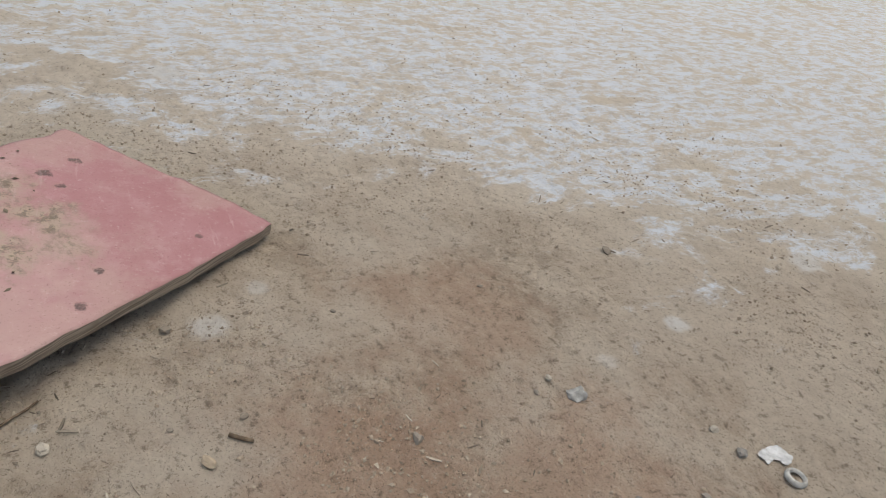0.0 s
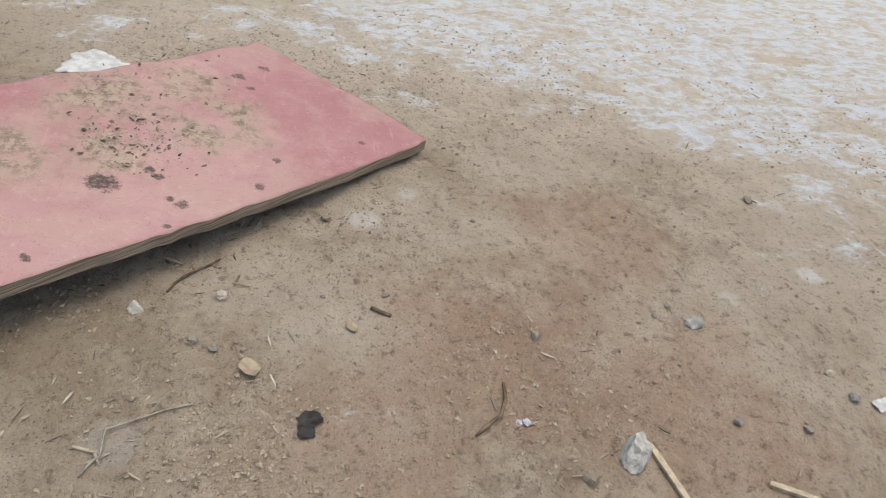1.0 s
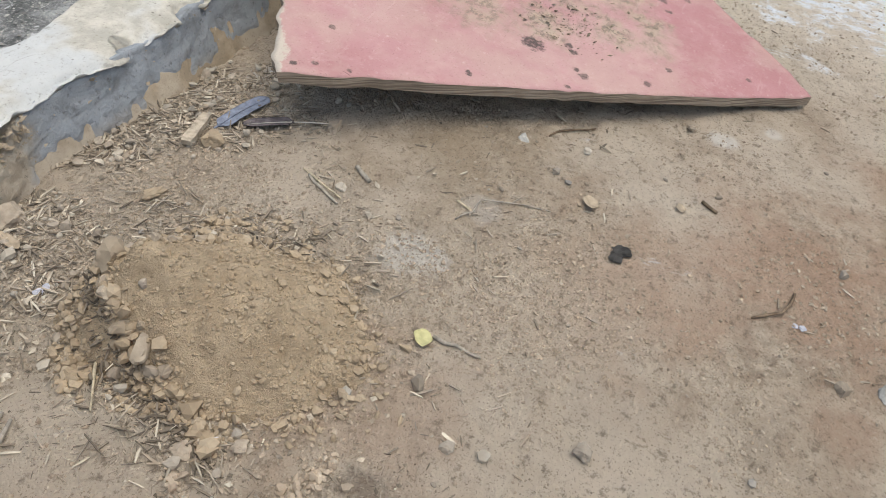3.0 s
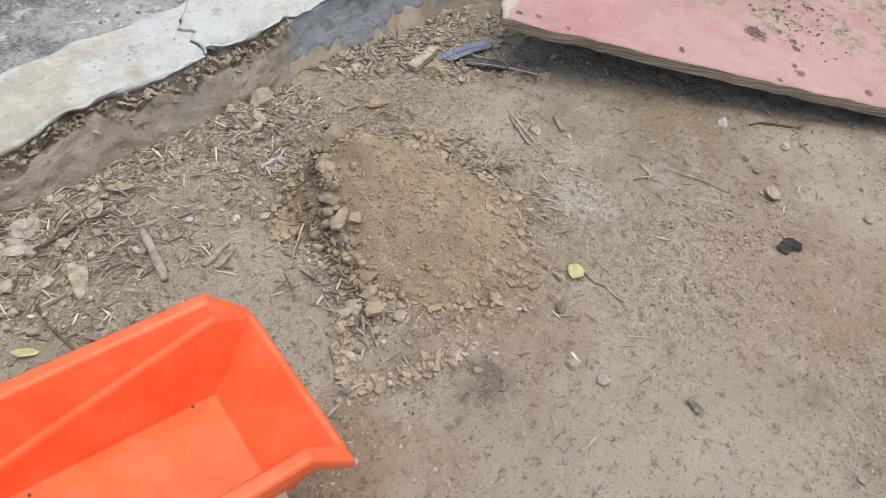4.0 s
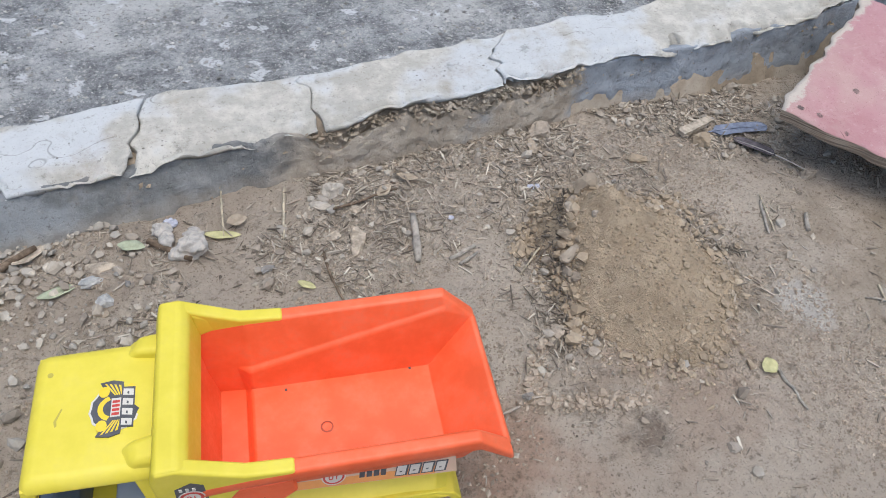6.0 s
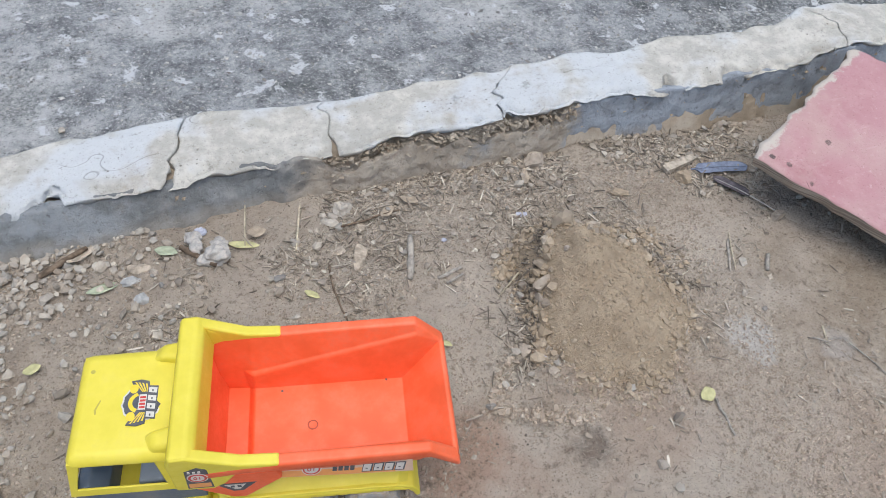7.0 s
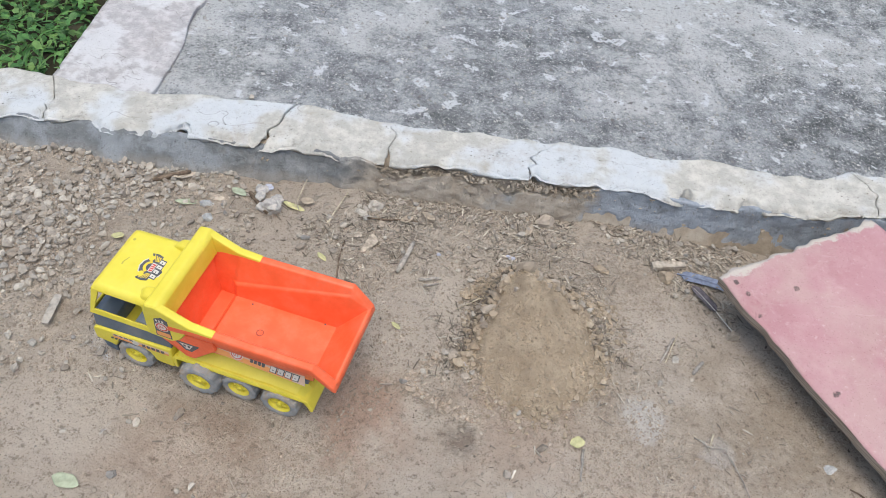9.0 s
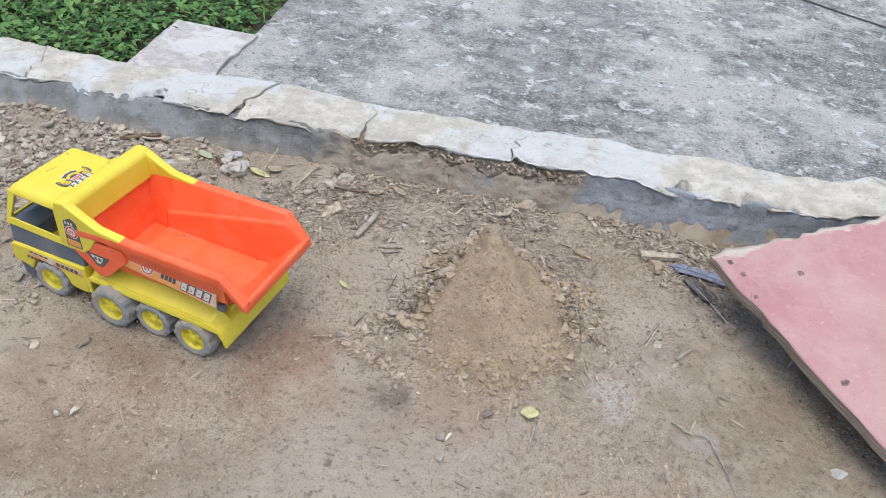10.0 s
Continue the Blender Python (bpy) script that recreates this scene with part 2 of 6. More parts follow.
def board_material():
    m = Mat("red_film_plywood", 0.62, spec=0.3)
    big, mid, fine, grain = m.noise(3.2, 5, 0.6), m.noise(22, 7, 0.72), m.noise(120, 5, 0.75), m.noise(320, 3, 0.7)
    c = m.mix(m.step(big, 0.3, 0.72), (0.36, 0.162, 0.175), (0.45, 0.248, 0.262))
    c = m.mix(m.step(mid, 0.46, 0.70, 0.0, 0.32), c, (0.55, 0.37, 0.365))
    # a film of dust, thicker towards the yard
    c = m.mix(m.math("MULTIPLY", m.step(m.noise(6, 6, 0.68), 0.42, 0.62), 0.35), c, (0.50, 0.40, 0.34))
    # dried mud in the middle of the sheet
    x, y, _ = m.xyz()
    mud = blots(m, [(1.02, -0.47, 0.085, 0.9), (1.09, -0.56, 0.075, 0.9), (1.10, -0.645, 0.05, 0.7), (1.15, -0.45, 0.11, 0.85), (1.22, -0.55, 0.09, 0.75), (0.98, -0.36, 0.09, 0.7), (1.16, -0.62, 0.06, 0.8)], mid, 0.15)
    mud = m.math("MULTIPLY", mud, m.step(m.noise(40, 6, 0.75), 0.34, 0.58, 0.3, 0.95))
    c = m.mix(mud, c, (0.40, 0.33, 0.25))
    c = m.mix(m.math("MULTIPLY", mud, m.step(m.noise(60, 6, 0.78), 0.46, 0.58)), c, (0.105, 0.088, 0.066))
    scabs = blots(m, [(0.950, -0.471, 0.022, 0.95), (0.987, -0.520, 0.010, 0.9), (0.976, -0.532, 0.008, 0.9), (0.926, -0.561, 0.010, 0.9), (0.934, -0.548, 0.007, 0.9), (0.982, -0.652, 0.009, 0.8), (1.05, -0.675, 0.008, 0.8), (0.805, -0.421, 0.007, 0.9), (0.694, -0.292, 0.005, 0.9), (0.677, -0.251, 0.006, 0.9), (0.658, -0.229, 0.007, 0.9), (0.766, -0.227, 0.007, 0.8), (0.88, -0.55, 0.006, 0.8), (1.27, -0.62, 0.012, 0.8), (1.31, -0.66, 0.010, 0.8), (1.24, -0.64, 0.008, 0.8), (1.13, -0.80, 0.006, 0.7)], m.noise(90, 5, 0.7))
    c = m.mix(m.math("MULTIPLY", scabs, m.step(fine, 0.35, 0.55, 0.5, 1.0)), c, (0.055, 0.042, 0.038))
    # bare torn wood along one long edge
    off = m.math("SUBTRACT", m.math("MULTIPLY", m.math("SUBTRACT", x, 0.628), 0.493), m.math("MULTIPLY", m.math("ADD", y, 0.222), 0.871))
    torn = m.step(m.math("ADD", off, m.math("MULTIPLY", m.math("SUBTRACT", m.noise(24, 6, 0.7), 0.5), 0.075)), 0.016, 0.008)
    c = m.mix(torn, c, (0.50, 0.44, 0.385))
    scratch = m.step(m.noise(26, 4, 0.65, (0.25, 2.2, 1.0)), 0.62, 0.72)
    c = m.mix(m.math("MULTIPLY", scratch, 0.22), c, (0.62, 0.47, 0.45))
    gash = m.step(m.noise(15, 4, 0.6, (2.4, 0.3, 1.0)), 0.74, 0.76)
    c = m.mix(m.math("MULTIPLY", gash, 0.75), c, (0.13, 0.07, 0.065))
    c = m.mix(m.step(fine, 0.55, 0.75, 0.0, 0.4), c, (0.64, 0.52, 0.49))
    c = m.mix(m.step(grain, 0.42, 0.30, 0.0, 0.4), c, (0.17, 0.08, 0.08))
    m.color(c)
    m.bump(m.math("ADD", mid, m.math("MULTIPLY", fine, 0.4)), 0.003, 0.6)
    return m.m


def wood_edge_material():
    m = Mat("plywood_edge", 0.9, spec=0.2)
    _, _, z = m.xyz()
    ply = m.noise(260, 3, 0.5, (0.03, 0.03, 2.0))
    c = m.mix(m.step(ply, 0.4, 0.6), (0.19, 0.15, 0.12), (0.36, 0.30, 0.245))
    c = m.mix(m.step(m.noise(25, 5), 0.5, 0.7, 0.0, 0.6), c, (0.22, 0.17, 0.13))
    m.color(c)
    m.bump(ply, 0.003, 0.8)
    return m.m


DIRT = dirt_material()
CONCRETE = concrete_material()
CREAM = plaster_material("cream_limewashed_plaster", (0.51, 0.483, 0.435), (0.535, 0.555, 0.58), 0.30, 0.5)
def face_render_material():
    """Cement render: blue-grey, and smeared with tan mud along the crumbling stretch."""
    m = Mat("cement_render", 0.9, spec=0.2)
    x, y, z = m.xyz()
    big, mid, fine, grain = m.noise(6.5, 5, 0.6), m.noise(26, 7, 0.72), m.noise(110, 6, 0.78), m.noise(330, 4, 0.75)
    c = m.mix(m.step(mid, 0.38, 0.66), (0.175, 0.18, 0.182), (0.27, 0.275, 0.278))
    c = m.mix(m.step(big, 0.47, 0.58, 0.0, 0.6), c, (0.30, 0.318, 0.34))
    c = m.mix(m.math("MULTIPLY", m.step(m.math("ADD", x, m.math("MULTIPLY", mid, 0.2)), 0.35, 0.65), m.step(mid, 0.3, 0.6, 0.3, 0.9)), c, (0.36, 0.39, 0.44))
    tan = m.mix(m.step(mid, 0.35, 0.68), (0.36, 0.305, 0.245), (0.50, 0.44, 0.37))
    w = m.math("MULTIPLY", m.math("SUBTRACT", big, 0.5), 0.9)
    a = m.math("ADD", x, w)
    mud = m.math("MULTIPLY", m.step(a, -0.20, 0.02), m.step(a, 0.50, 0.36))
    foot = m.step(m.math("ADD", z, m.math("MULTIPLY", mid, 0.03)), 0.030, 0.010, 0.0, 0.35)
    c = m.mix(m.math("MAXIMUM", mud, foot), c, tan)
    c = m.mix(m.step(m.noise(9, 8, 0.75), 0.56, 0.66, 0.0, 0.25), c, (0.30, 0.24, 0.185))
    c = m.mix(m.step(fine, 0.44, 0.33, 0.0, 0.6), c, (0.09, 0.085, 0.08))
    c = m.mix(m.step(grain, 0.60, 0.72, 0.0, 0.45), c, (0.52, 0.50, 0.47))
    m.color(c)
    m.bump(m.math("ADD", mid, m.math("MULTIPLY", fine, 0.5)), 0.010, 0.8)
    return m.m


GREY_RENDER = face_render_material()
MUD_CORE = plaster_material("mud_mortar_core", (0.35, 0.285, 0.215), (0.45, 0.39, 0.32), 0.5, 0.5)
STRIP = plaster_material("pale_mortar_strip", (0.46, 0.435, 0.435), (0.58, 0.575, 0.585), 0.15, 0.15)
BOARD_TOP, BOARD_EDGE = board_material(), wood_edge_material()
STONE = mottled("pebble", [(0.24, 0.205, 0.17), (0.42, 0.365, 0.305), (0.35, 0.325, 0.29), (0.58, 0.52, 0.44), (0.31, 0.255, 0.20), (0.45, 0.41, 0.355)])
CRUMB = mottled("soil_crumb", [(0.30, 0.235, 0.18), (0.46, 0.38, 0.30), (0.40, 0.32, 0.25), (0.53, 0.45, 0.365), (0.34, 0.27, 0.205), (0.42, 0.35, 0.28)])
STONE_BIG = mottled("stone", [(0.24, 0.20, 0.16), (0.33, 0.29, 0.25), (0.27, 0.26, 0.25), (0.36, 0.29, 0.21)], by="object")
CHIP = mottled("dry_litter", [(0.07, 0.058, 0.047), (0.32, 0.265, 0.21), (0.56, 0.49, 0.405), (0.10, 0.083, 0.066), (0.46, 0.40, 0.335), (0.17, 0.14, 0.11), (0.74, 0.67, 0.56)], 0.85)
CLOD = mottled("soil_clod", [(0.32, 0.25, 0.175), (0.42, 0.335, 0.24), (0.36, 0.285, 0.205), (0.47, 0.385, 0.285)])
YELLOW = plain("yellow_plastic", (0.71, 0.593, 0.052), 0.42, 0.45, 0.06, 25, 0.0003, 0.10)
ORANGE = plain("orange_plastic", (0.86, 0.13, 0.042), 0.38, 0.42, 0.08, 25, 0.0003, 0.16)
GREY = plain("grey_blue_plastic", (0.105, 0.135, 0.185), 0.45, 0.4, 0.08, 25, 0.0003, 0.25)
TYRE = plain("grey_tyre_plastic", (0.29, 0.295, 0.30), 0.7, 0.25, 0.2, 40, 0.0005, 0.9)

# ---- small tools ----
rng = np.random.default_rng(7)


def lattice(ix, iy, seed):
    n = (ix * 374761393 + iy * 668265263 + seed * 974711) & 0x7FFFFFFF
    n = ((n ^ (n >> 13)) * 1274126177) & 0x7FFFFFFF
    return ((n ^ (n >> 16)) & 0xFFFF) / 65535.0 - 0.5


def ripple(x, y, scale, seed=0):
    """Smooth value noise, -0.5 to 0.5, over arrays of x and y."""
    x, y = np.asarray(x, float) / scale, np.asarray(y, float) / scale
    ix, iy = np.floor(x).astype(np.int64), np.floor(y).astype(np.int64)
    u, v = x - ix, y - iy
    u, v = u * u * (3 - 2 * u), v * v * (3 - 2 * v)
    a, b = lattice(ix, iy, seed), lattice(ix + 1, iy, seed)
    c, d = lattice(ix, iy + 1, seed), lattice(ix + 1, iy + 1, seed)
    return (a * (1 - u) + b * u) * (1 - v) + (c * (1 - u) + d * u) * v


def relief(x, y):
    """Height of the trodden ground above its mean plane."""
    h = 0.010 * ripple(x, y, 0.34, 1) + 0.006 * ripple(x, y, 0.11, 2) + 0.0045 * ripple(x, y, 0.045, 3) + 0.0045 * ripple(x, y, 0.018, 4) + 0.0036 * ripple(x, y, 0.0105, 7)
    h = h - 0.004 * np.clip(0.09 - np.abs(ripple(x, y, 0.07, 8)), 0, 1) / 0.09 * np.clip(0.5 + 3 * ripple(x, y, 0.3, 9), 0, 1)
    # the wheels' ruts along the truck's way
    x, y = np.asarray(x, float), np.asarray(y, float)
    way = [(1.35, -1.75), (1.067, -1.156), (0.938, -0.929), (0.777, -0.725), (0.435, -0.568), (0.185, -0.495), (-0.035, -0.433)]
    d_way = np.full(x.shape, 9.0)
    for (ax, ay), (bx, by) in zip(way, way[1:]):
        t = np.clip(((x - ax) * (bx - ax) + (y - ay) * (by - ay)) / ((bx - ax) ** 2 + (by - ay) ** 2), 0, 1)
        d_way = np.minimum(d_way, np.hypot(x - ax - t * (bx - ax), y - ay - t * (by - ay)))
    rut = np.exp(-(((d_way - 0.068) / 0.016) ** 2))
    rut = rut * np.clip(0.35 + 2.2 * ripple(x, y, 0.13, 10), 0, 1)
    h = h * (1 - 0.3 * rut) - 0.0020 * rut + 0.0008 * np.exp(-(((d_way - 0.100) / 0.012) ** 2))
    near = np.clip((np.asarray(y) + 0.42) / 0.35, 0, 1)
    h = h + near * (0.006 * ripple(x, y, 0.03, 5) + 0.010 * ripple(x, y, 0.09, 6))
    # a shallow gutter at the foot of the kerb
    h = h - 0.014 * np.clip((np.asarray(y) + 0.075) / 0.05, 0, 1)
    # level where the truck stands
    d = np.hypot(np.asarray(x) + 0.17, np.asarray(y) + 0.46)
    return h * np.clip((d - 0.10) / 0.22, 0.25, 1.0) - 0.002 - 0.0095 * np.exp(-((d / 0.28) ** 4))


def mesh_object(name, verts, faces, material, parent=None, smooth=False, label=""):
    me = bpy.data.meshes.new(name)
    me.from_pydata([tuple(v) for v in verts], [], [tuple(f) for f in faces])
    for mt in material if isinstance(material, (list, tuple)) else [material]:
        me.materials.append(mt)
    if smooth:
        me.polygons.foreach_set("use_smooth", [True] * len(me.polygons))
    me.update()
    ob = new(name, me)
    if parent is not None:
        ob.parent = parent
    if label:
        ob["label"] = label
    return ob


def part(name, bm, material, parent=None, label="", smooth=False):
    """Links a bmesh as one mesh object under a thing or a part."""
    bmesh.ops.recalc_face_normals(bm, faces=bm.faces)
    me = bpy.data.meshes.new(name)
    bm.to_mesh(me)
    bm.free()
    for mt in material if isinstance(material, (list, tuple)) else [material]:
        me.materials.append(mt)
    if smooth:
        me.polygons.foreach_set("use_smooth", [True] * len(me.polygons))
    ob = new(name, me)
    if parent is not None:
        ob.parent = parent
    if label:
        ob["label"] = label
    return ob


def soften(ob, width=0.002, segments=2, angle=30):
    md = ob.modifiers.new("bevel", "BEVEL")
    md.width, md.segments, md.limit_method, md.angle_limit = width, segments, "ANGLE", radians(angle)
    md.harden_normals = False
    ob.data.polygons.foreach_set("use_smooth", [True] * len(ob.data.polygons))
    wn_ = ob.modifiers.new("normals", "WEIGHTED_NORMAL")
    wn_.keep_sharp = True
    return ob


def grid_faces(nx, ny, start=0):
    i, j = np.meshgrid(np.arange(nx - 1), np.arange(ny - 1), indexing="ij")
    a = (start + i * ny + j).ravel()
    return np.stack([a, a + ny, a + ny + 1, a + 1], 1)


def sheet(name, xs, ys, height, material, smooth=True):
    gx, gy = np.meshgrid(xs, ys, indexing="ij")
    gz = height(gx, gy)
    return mesh_object(name, np.stack([gx, gy, gz], -1).reshape(-1, 3).tolist(), grid_faces(len(xs), len(ys)).tolist(), material, smooth=smooth)


def spread(lo, hi, near_lo, near_hi, step, far=14):
    """Coordinates that are dense between near_lo and near_hi and thin out to lo and hi."""
    mid = np.arange(near_lo, near_hi + step / 2, step)
    left = near_lo - np.geomspace(step * 2, near_lo - lo, far)[::-1] if lo < near_lo else np.array([])
    right = near_hi + np.geomspace(step * 2, hi - near_hi, far) if hi > near_hi else np.array([])
    return np.concatenate([left, mid, right])


# ---- ground, kerb and the lower terrace ----
def fade(x, y):
    return np.clip(1.5 - np.maximum(np.abs(x - 0.5), np.abs(y + 1.0)) / 3.0, 0.15, 1.0)


ground = sheet("ground", spread(-40, 60, -1.0, 1.9, 0.0048), spread(-60, 0.03, -1.8, 0.03, 0.0048, 16), lambda x, y: relief(x, y) * fade(x, y), DIRT)
tagged(ground, "bare trodden brown earth with white salt crust", "ground", kind="structure")


def kerb_top(x):
    return 0.066 + 0.03 * np.clip(x, -1.5, 1.4) + 0.014 * np.exp(-(((np.asarray(x) - 0.99) / 0.13) ** 2))


LOW = -0.55


def shell(name, outer, inner, material, parent=None, label=""):
    """A closed plate between two grids of points of the same shape."""
    nu, nv, _ = outer.shape
    verts = np.concatenate([outer.reshape(-1, 3), inner.reshape(-1, 3)])
    n = nu * nv
    fo = grid_faces(nu, nv)
    faces = fo.tolist() + (fo[:, ::-1] + n).tolist()
    ring = [i * nv for i in range(nu)] + [(nu - 1) * nv + j for j in range(1, nv)] + [i * nv + nv - 1 for i in range(nu - 2, -1, -1)] + list(range(nv - 2, 0, -1))
    for a, b in zip(ring, ring[1:] + ring[:1]):
        faces.append((b, a, a + n, b + n))
    ob = mesh_object(name, verts.tolist(), faces, material, parent, True, label)
    sm = np.ones(len(faces), bool)
    sm[2 * len(fo):] = False
    ob.data.polygons.foreach_set("use_smooth", sm)
    return ob


def front(x):
    """The line of the kerb's front edge."""
    return -0.010 - 0.012 * np.clip((-np.asarray(x) - 0.25) / 0.45, 0, 1.0) + 0.014 * ripple(x, 0 * np.asarray(x), 0.16, 31) + 0.012 * ripple(x, 0 * np.asarray(x), 0.04, 34)


def back(x):
    return 0.098 + 0.026 * ripple(x, 0 * np.asarray(x), 0.11, 32) + 0.014 * ripple(x, 0 * np.asarray(x), 0.035, 33)


# holes broken into the front edge: place, half width, depth
NOTCH = ((-0.405, 0.009, 0.022), (-0.425, 0.016, 0.010), (-0.60, 0.030, 0.012), (-0.85, 0.020, 0.016), (0.60, 0.009, 0.024), (0.615, 0.016, 0.009), (0.728, 0.018, 0.016), (0.30, 0.008, 0.012))


def bites(x, wob):
    """How deep the holes reach at x."""
    return sum(nd * np.exp(-(((x - nx_ + wob) / nw) ** 4)) for nx_, nw, nd in NOTCH)


kx = np.concatenate([np.linspace(-6, -1.3, 40), np.arange(-1.28, 1.9, 0.004), np.linspace(1.92, 8, 50)])
prof = []
for f_, z_ in ((1.0, None), (1.0, -0.05), (0.97, -0.012), (0.7, -0.014), (0.35, -0.015), (0.08, -0.014), (0.0, -0.022), (-0.02, -0.034), (-0.05, -0.046), (-0.12, -0.06), (-0.25, -0.09), (-0.5, -0.13)):
    yy = front(kx) + (back(kx) - 0.006 - front(kx)) * f_
    zz = np.full_like(kx, LOW - 0.2) if z_ is None else kerb_top(kx) + z_
    s = 0.0 if z_ is None else 1.0
    yy = yy + s * (0.010 * ripple(kx, zz * 3, 0.05, 35) + 0.006 * ripple(kx, zz * 5, 0.018, 36))
    zz = zz + s * (0.006 * ripple(kx, yy, 0.05, 37) + 0.005 * ripple(kx, yy * 4, 0.015, 38))
    if z_ is not None and -0.1 < f_ < 0.4:
        yy, zz = yy + 1.5 * bites(kx, 0), zz - 0.6 * bites(kx, 0)
    prof.append(np.stack([kx, yy, zz], -1))
core = np.stack(prof, 1)
kerb = mesh_object("kerb", core.reshape(-1, 3).tolist(), grid_faces(*core.shape[:2]).tolist(), MUD_CORE, smooth=True)
tagged(kerb, "low broken kerb of mud mortar with cracked plaster", "kerb", kind="structure")

# cap of pale plaster, broken into plates along its cracks
cuts = [-5.0, -3.6, -2.5, -1.8, -1.3, -0.93, -0.70, -0.245, 0.0, 0.305, 0.965, 1.25, 1.6, 2.1, 2.8, 4.0, 6.0]
slants = [0.0 if c_ in (0.0, 0.60) else rng.uniform(-0.7, 0.7) for c_ in cuts]
for i, (xa, xb) in enumerate(zip(cuts, cuts[1:])):
    nu = int(np.clip((xb - xa) / 0.005, 16, 140))
    vs = np.array([(1.04, -0.045), (1.05, -0.02), (1.03, -0.006), (0.97, 0.0)] + [(0.92 - 0.06 * k, 0.0) for k in range(14)] + [(0.06, -0.001), (0.0, -0.006), (-0.05, -0.014), (-0.07, -0.022), (-0.08, -1.0)])
    u = np.linspace(0, 1, nu)[:, None]
    ya = vs[None, :, 0] * 0.1
    gap = 0.0004 + 0.0012 * (i % 3 == 0)
    left = xa + gap + 0.050 * ripple(ya, 0 * ya, 0.05, 100 + i) + 0.020 * ripple(ya, 0 * ya, 0.014, 300 + i)
    right = xb - gap + 0.050 * ripple(ya, 0 * ya, 0.05, 101 + i) + 0.020 * ripple(ya, 0 * ya, 0.014, 301 + i)
    left, right = left + slants[i] * (ya - 0.05), right + slants[i + 1] * (ya - 0.05)
    open_ = 0.0045 * np.clip(1 - ya / 0.028, 0, 1.3)
    left = left + open_ * (xa in (0.0, 0.60, -0.245))
    right = right - open_ * (xb in (0.0, 0.60, -0.245))
    gx = left * (1 - u) + right * u
    lip = 0.009 + 0.020 * ripple(gx[:, -1], 0 * gx[:, -1], 0.075, 41) + 0.012 * ripple(gx[:, -1], 0 * gx[:, -1], 0.023, 42) + 0.006 * ripple(gx[:, -1], 0 * gx[:, -1], 0.009, 47)
    lip = np.where((gx[:, -1] > 0.01) & (gx[:, -1] < 0.37), lip * 0.55, lip)
    gy = front(gx) + (back(gx) - front(gx)) * vs[None, :, 0]
    dz = np.repeat(vs[None, :, 1], nu, 0).copy()
    dz[:, -1] = -np.maximum(lip, 0.006)
    dz[:, -2] = (dz[:, -3] + dz[:, -1]) / 2
    gz = kerb_top(gx) + dz + 0.010 * ripple(gx, gy, 0.12, 43) + 0.004 * ripple(gx, gy, 0.035, 44) + 0.0022 * ripple(gx, gy, 0.012, 45) + 0.006 * (rng.random() - 0.5)
    gy = gy + np.where(vs[None, :, 0] < 0.02, -0.002 + 0.012 * ripple(gx, gz * 4, 0.02, 46), 0)
    gy = gy + bites(gx, 0.016 * ripple(gz * 3 + gy, gx, 0.010, 48)) * np.clip(1 - vs[None, :, 0] / 0.25, 0, 1)
    outer = np.stack([gx, gy, gz], -1)
    inner = outer.copy()
    inner[:, :, 2] -= np.where(vs[None, :, 0] > 0.02, 0.011, 0.002)
    inner[:, :, 1] += np.where(vs[None, :, 0] < 0.07, 0.010, np.where(vs[None, :, 0] > 0.96, -0.010, 0.0))
    shell("cap_piece", outer, inner, CREAM, kerb, "cracked cream limewashed plaster")


def render_skin(xa, xb, seed):
    """The skin of render on the kerb's front face: ragged at its upper edge, lower where it crumbled."""
    gx = np.concatenate([np.linspace(xa, -1.3, 40), np.arange(-1.29, 1.9, 0.005), np.linspace(1.91, xb, 50)])[:, None] * np.ones((1, 22))
    v = np.linspace(0, 1, 22)[None, :]
    worn = np.clip((gx + 0.04) / 0.06, 0, 1) * np.clip((0.44 - gx) / 0.08, 0, 1)
    rag = 0.012 * ripple(gx, 0 * gx, 0.09, seed) + 0.010 * ripple(gx, 0 * gx, 0.025, seed + 1) + 0.010 * ripple(gx, 0 * gx, 0.010, seed + 5)
    gz = (kerb_top(gx) - 0.012 - 0.024 * worn + rag * (0.5 + worn)) * v - 0.05 * (1 - v)
    gy = front(gx) - 0.006 - 0.012 * worn - 0.055 * (1 - v) * np.clip((-gx + 0.2) / 0.4, 0.5, 1.8) + 0.005 * ripple(gx, gz * 2, 0.07, seed + 2) + 0.004 * ripple(gx, gz * 2, 0.018, seed + 3) + 0.003 * ripple(gx, gz, 0.009, seed + 4)
    outer = np.stack([gx, gy, gz], -1)
    return shell("render_skin", outer, outer + np.array([0, 0.012, -0.002]), GREY_RENDER, kerb, "blue-grey cement render smeared with tan mud")


render_skin(-6.0, 8.0, 51)


# ---- lower terrace ----
def terrace_height(x, y):
    h = LOW + 0.006 * ripple(x, y, 0.3, 81) + 0.004 * ripple(x, y, 0.06, 82) + 0.003 * ripple(x, y, 0.025, 83)
    return np.where(x < -0.8505, LOW - 0.30, h)


tx = np.concatenate([[-0.852], spread(-0.85, 40, -0.85, 2.6, 0.016, 12)])
terrace = sheet("terrace", tx, spread(0.06, 50, 0.06, 3.4, 0.016, 12), terrace_height, CONCRETE)
tagged(terrace, "rough grey weathered concrete slab below the kerb", "terrace", kind="structure")

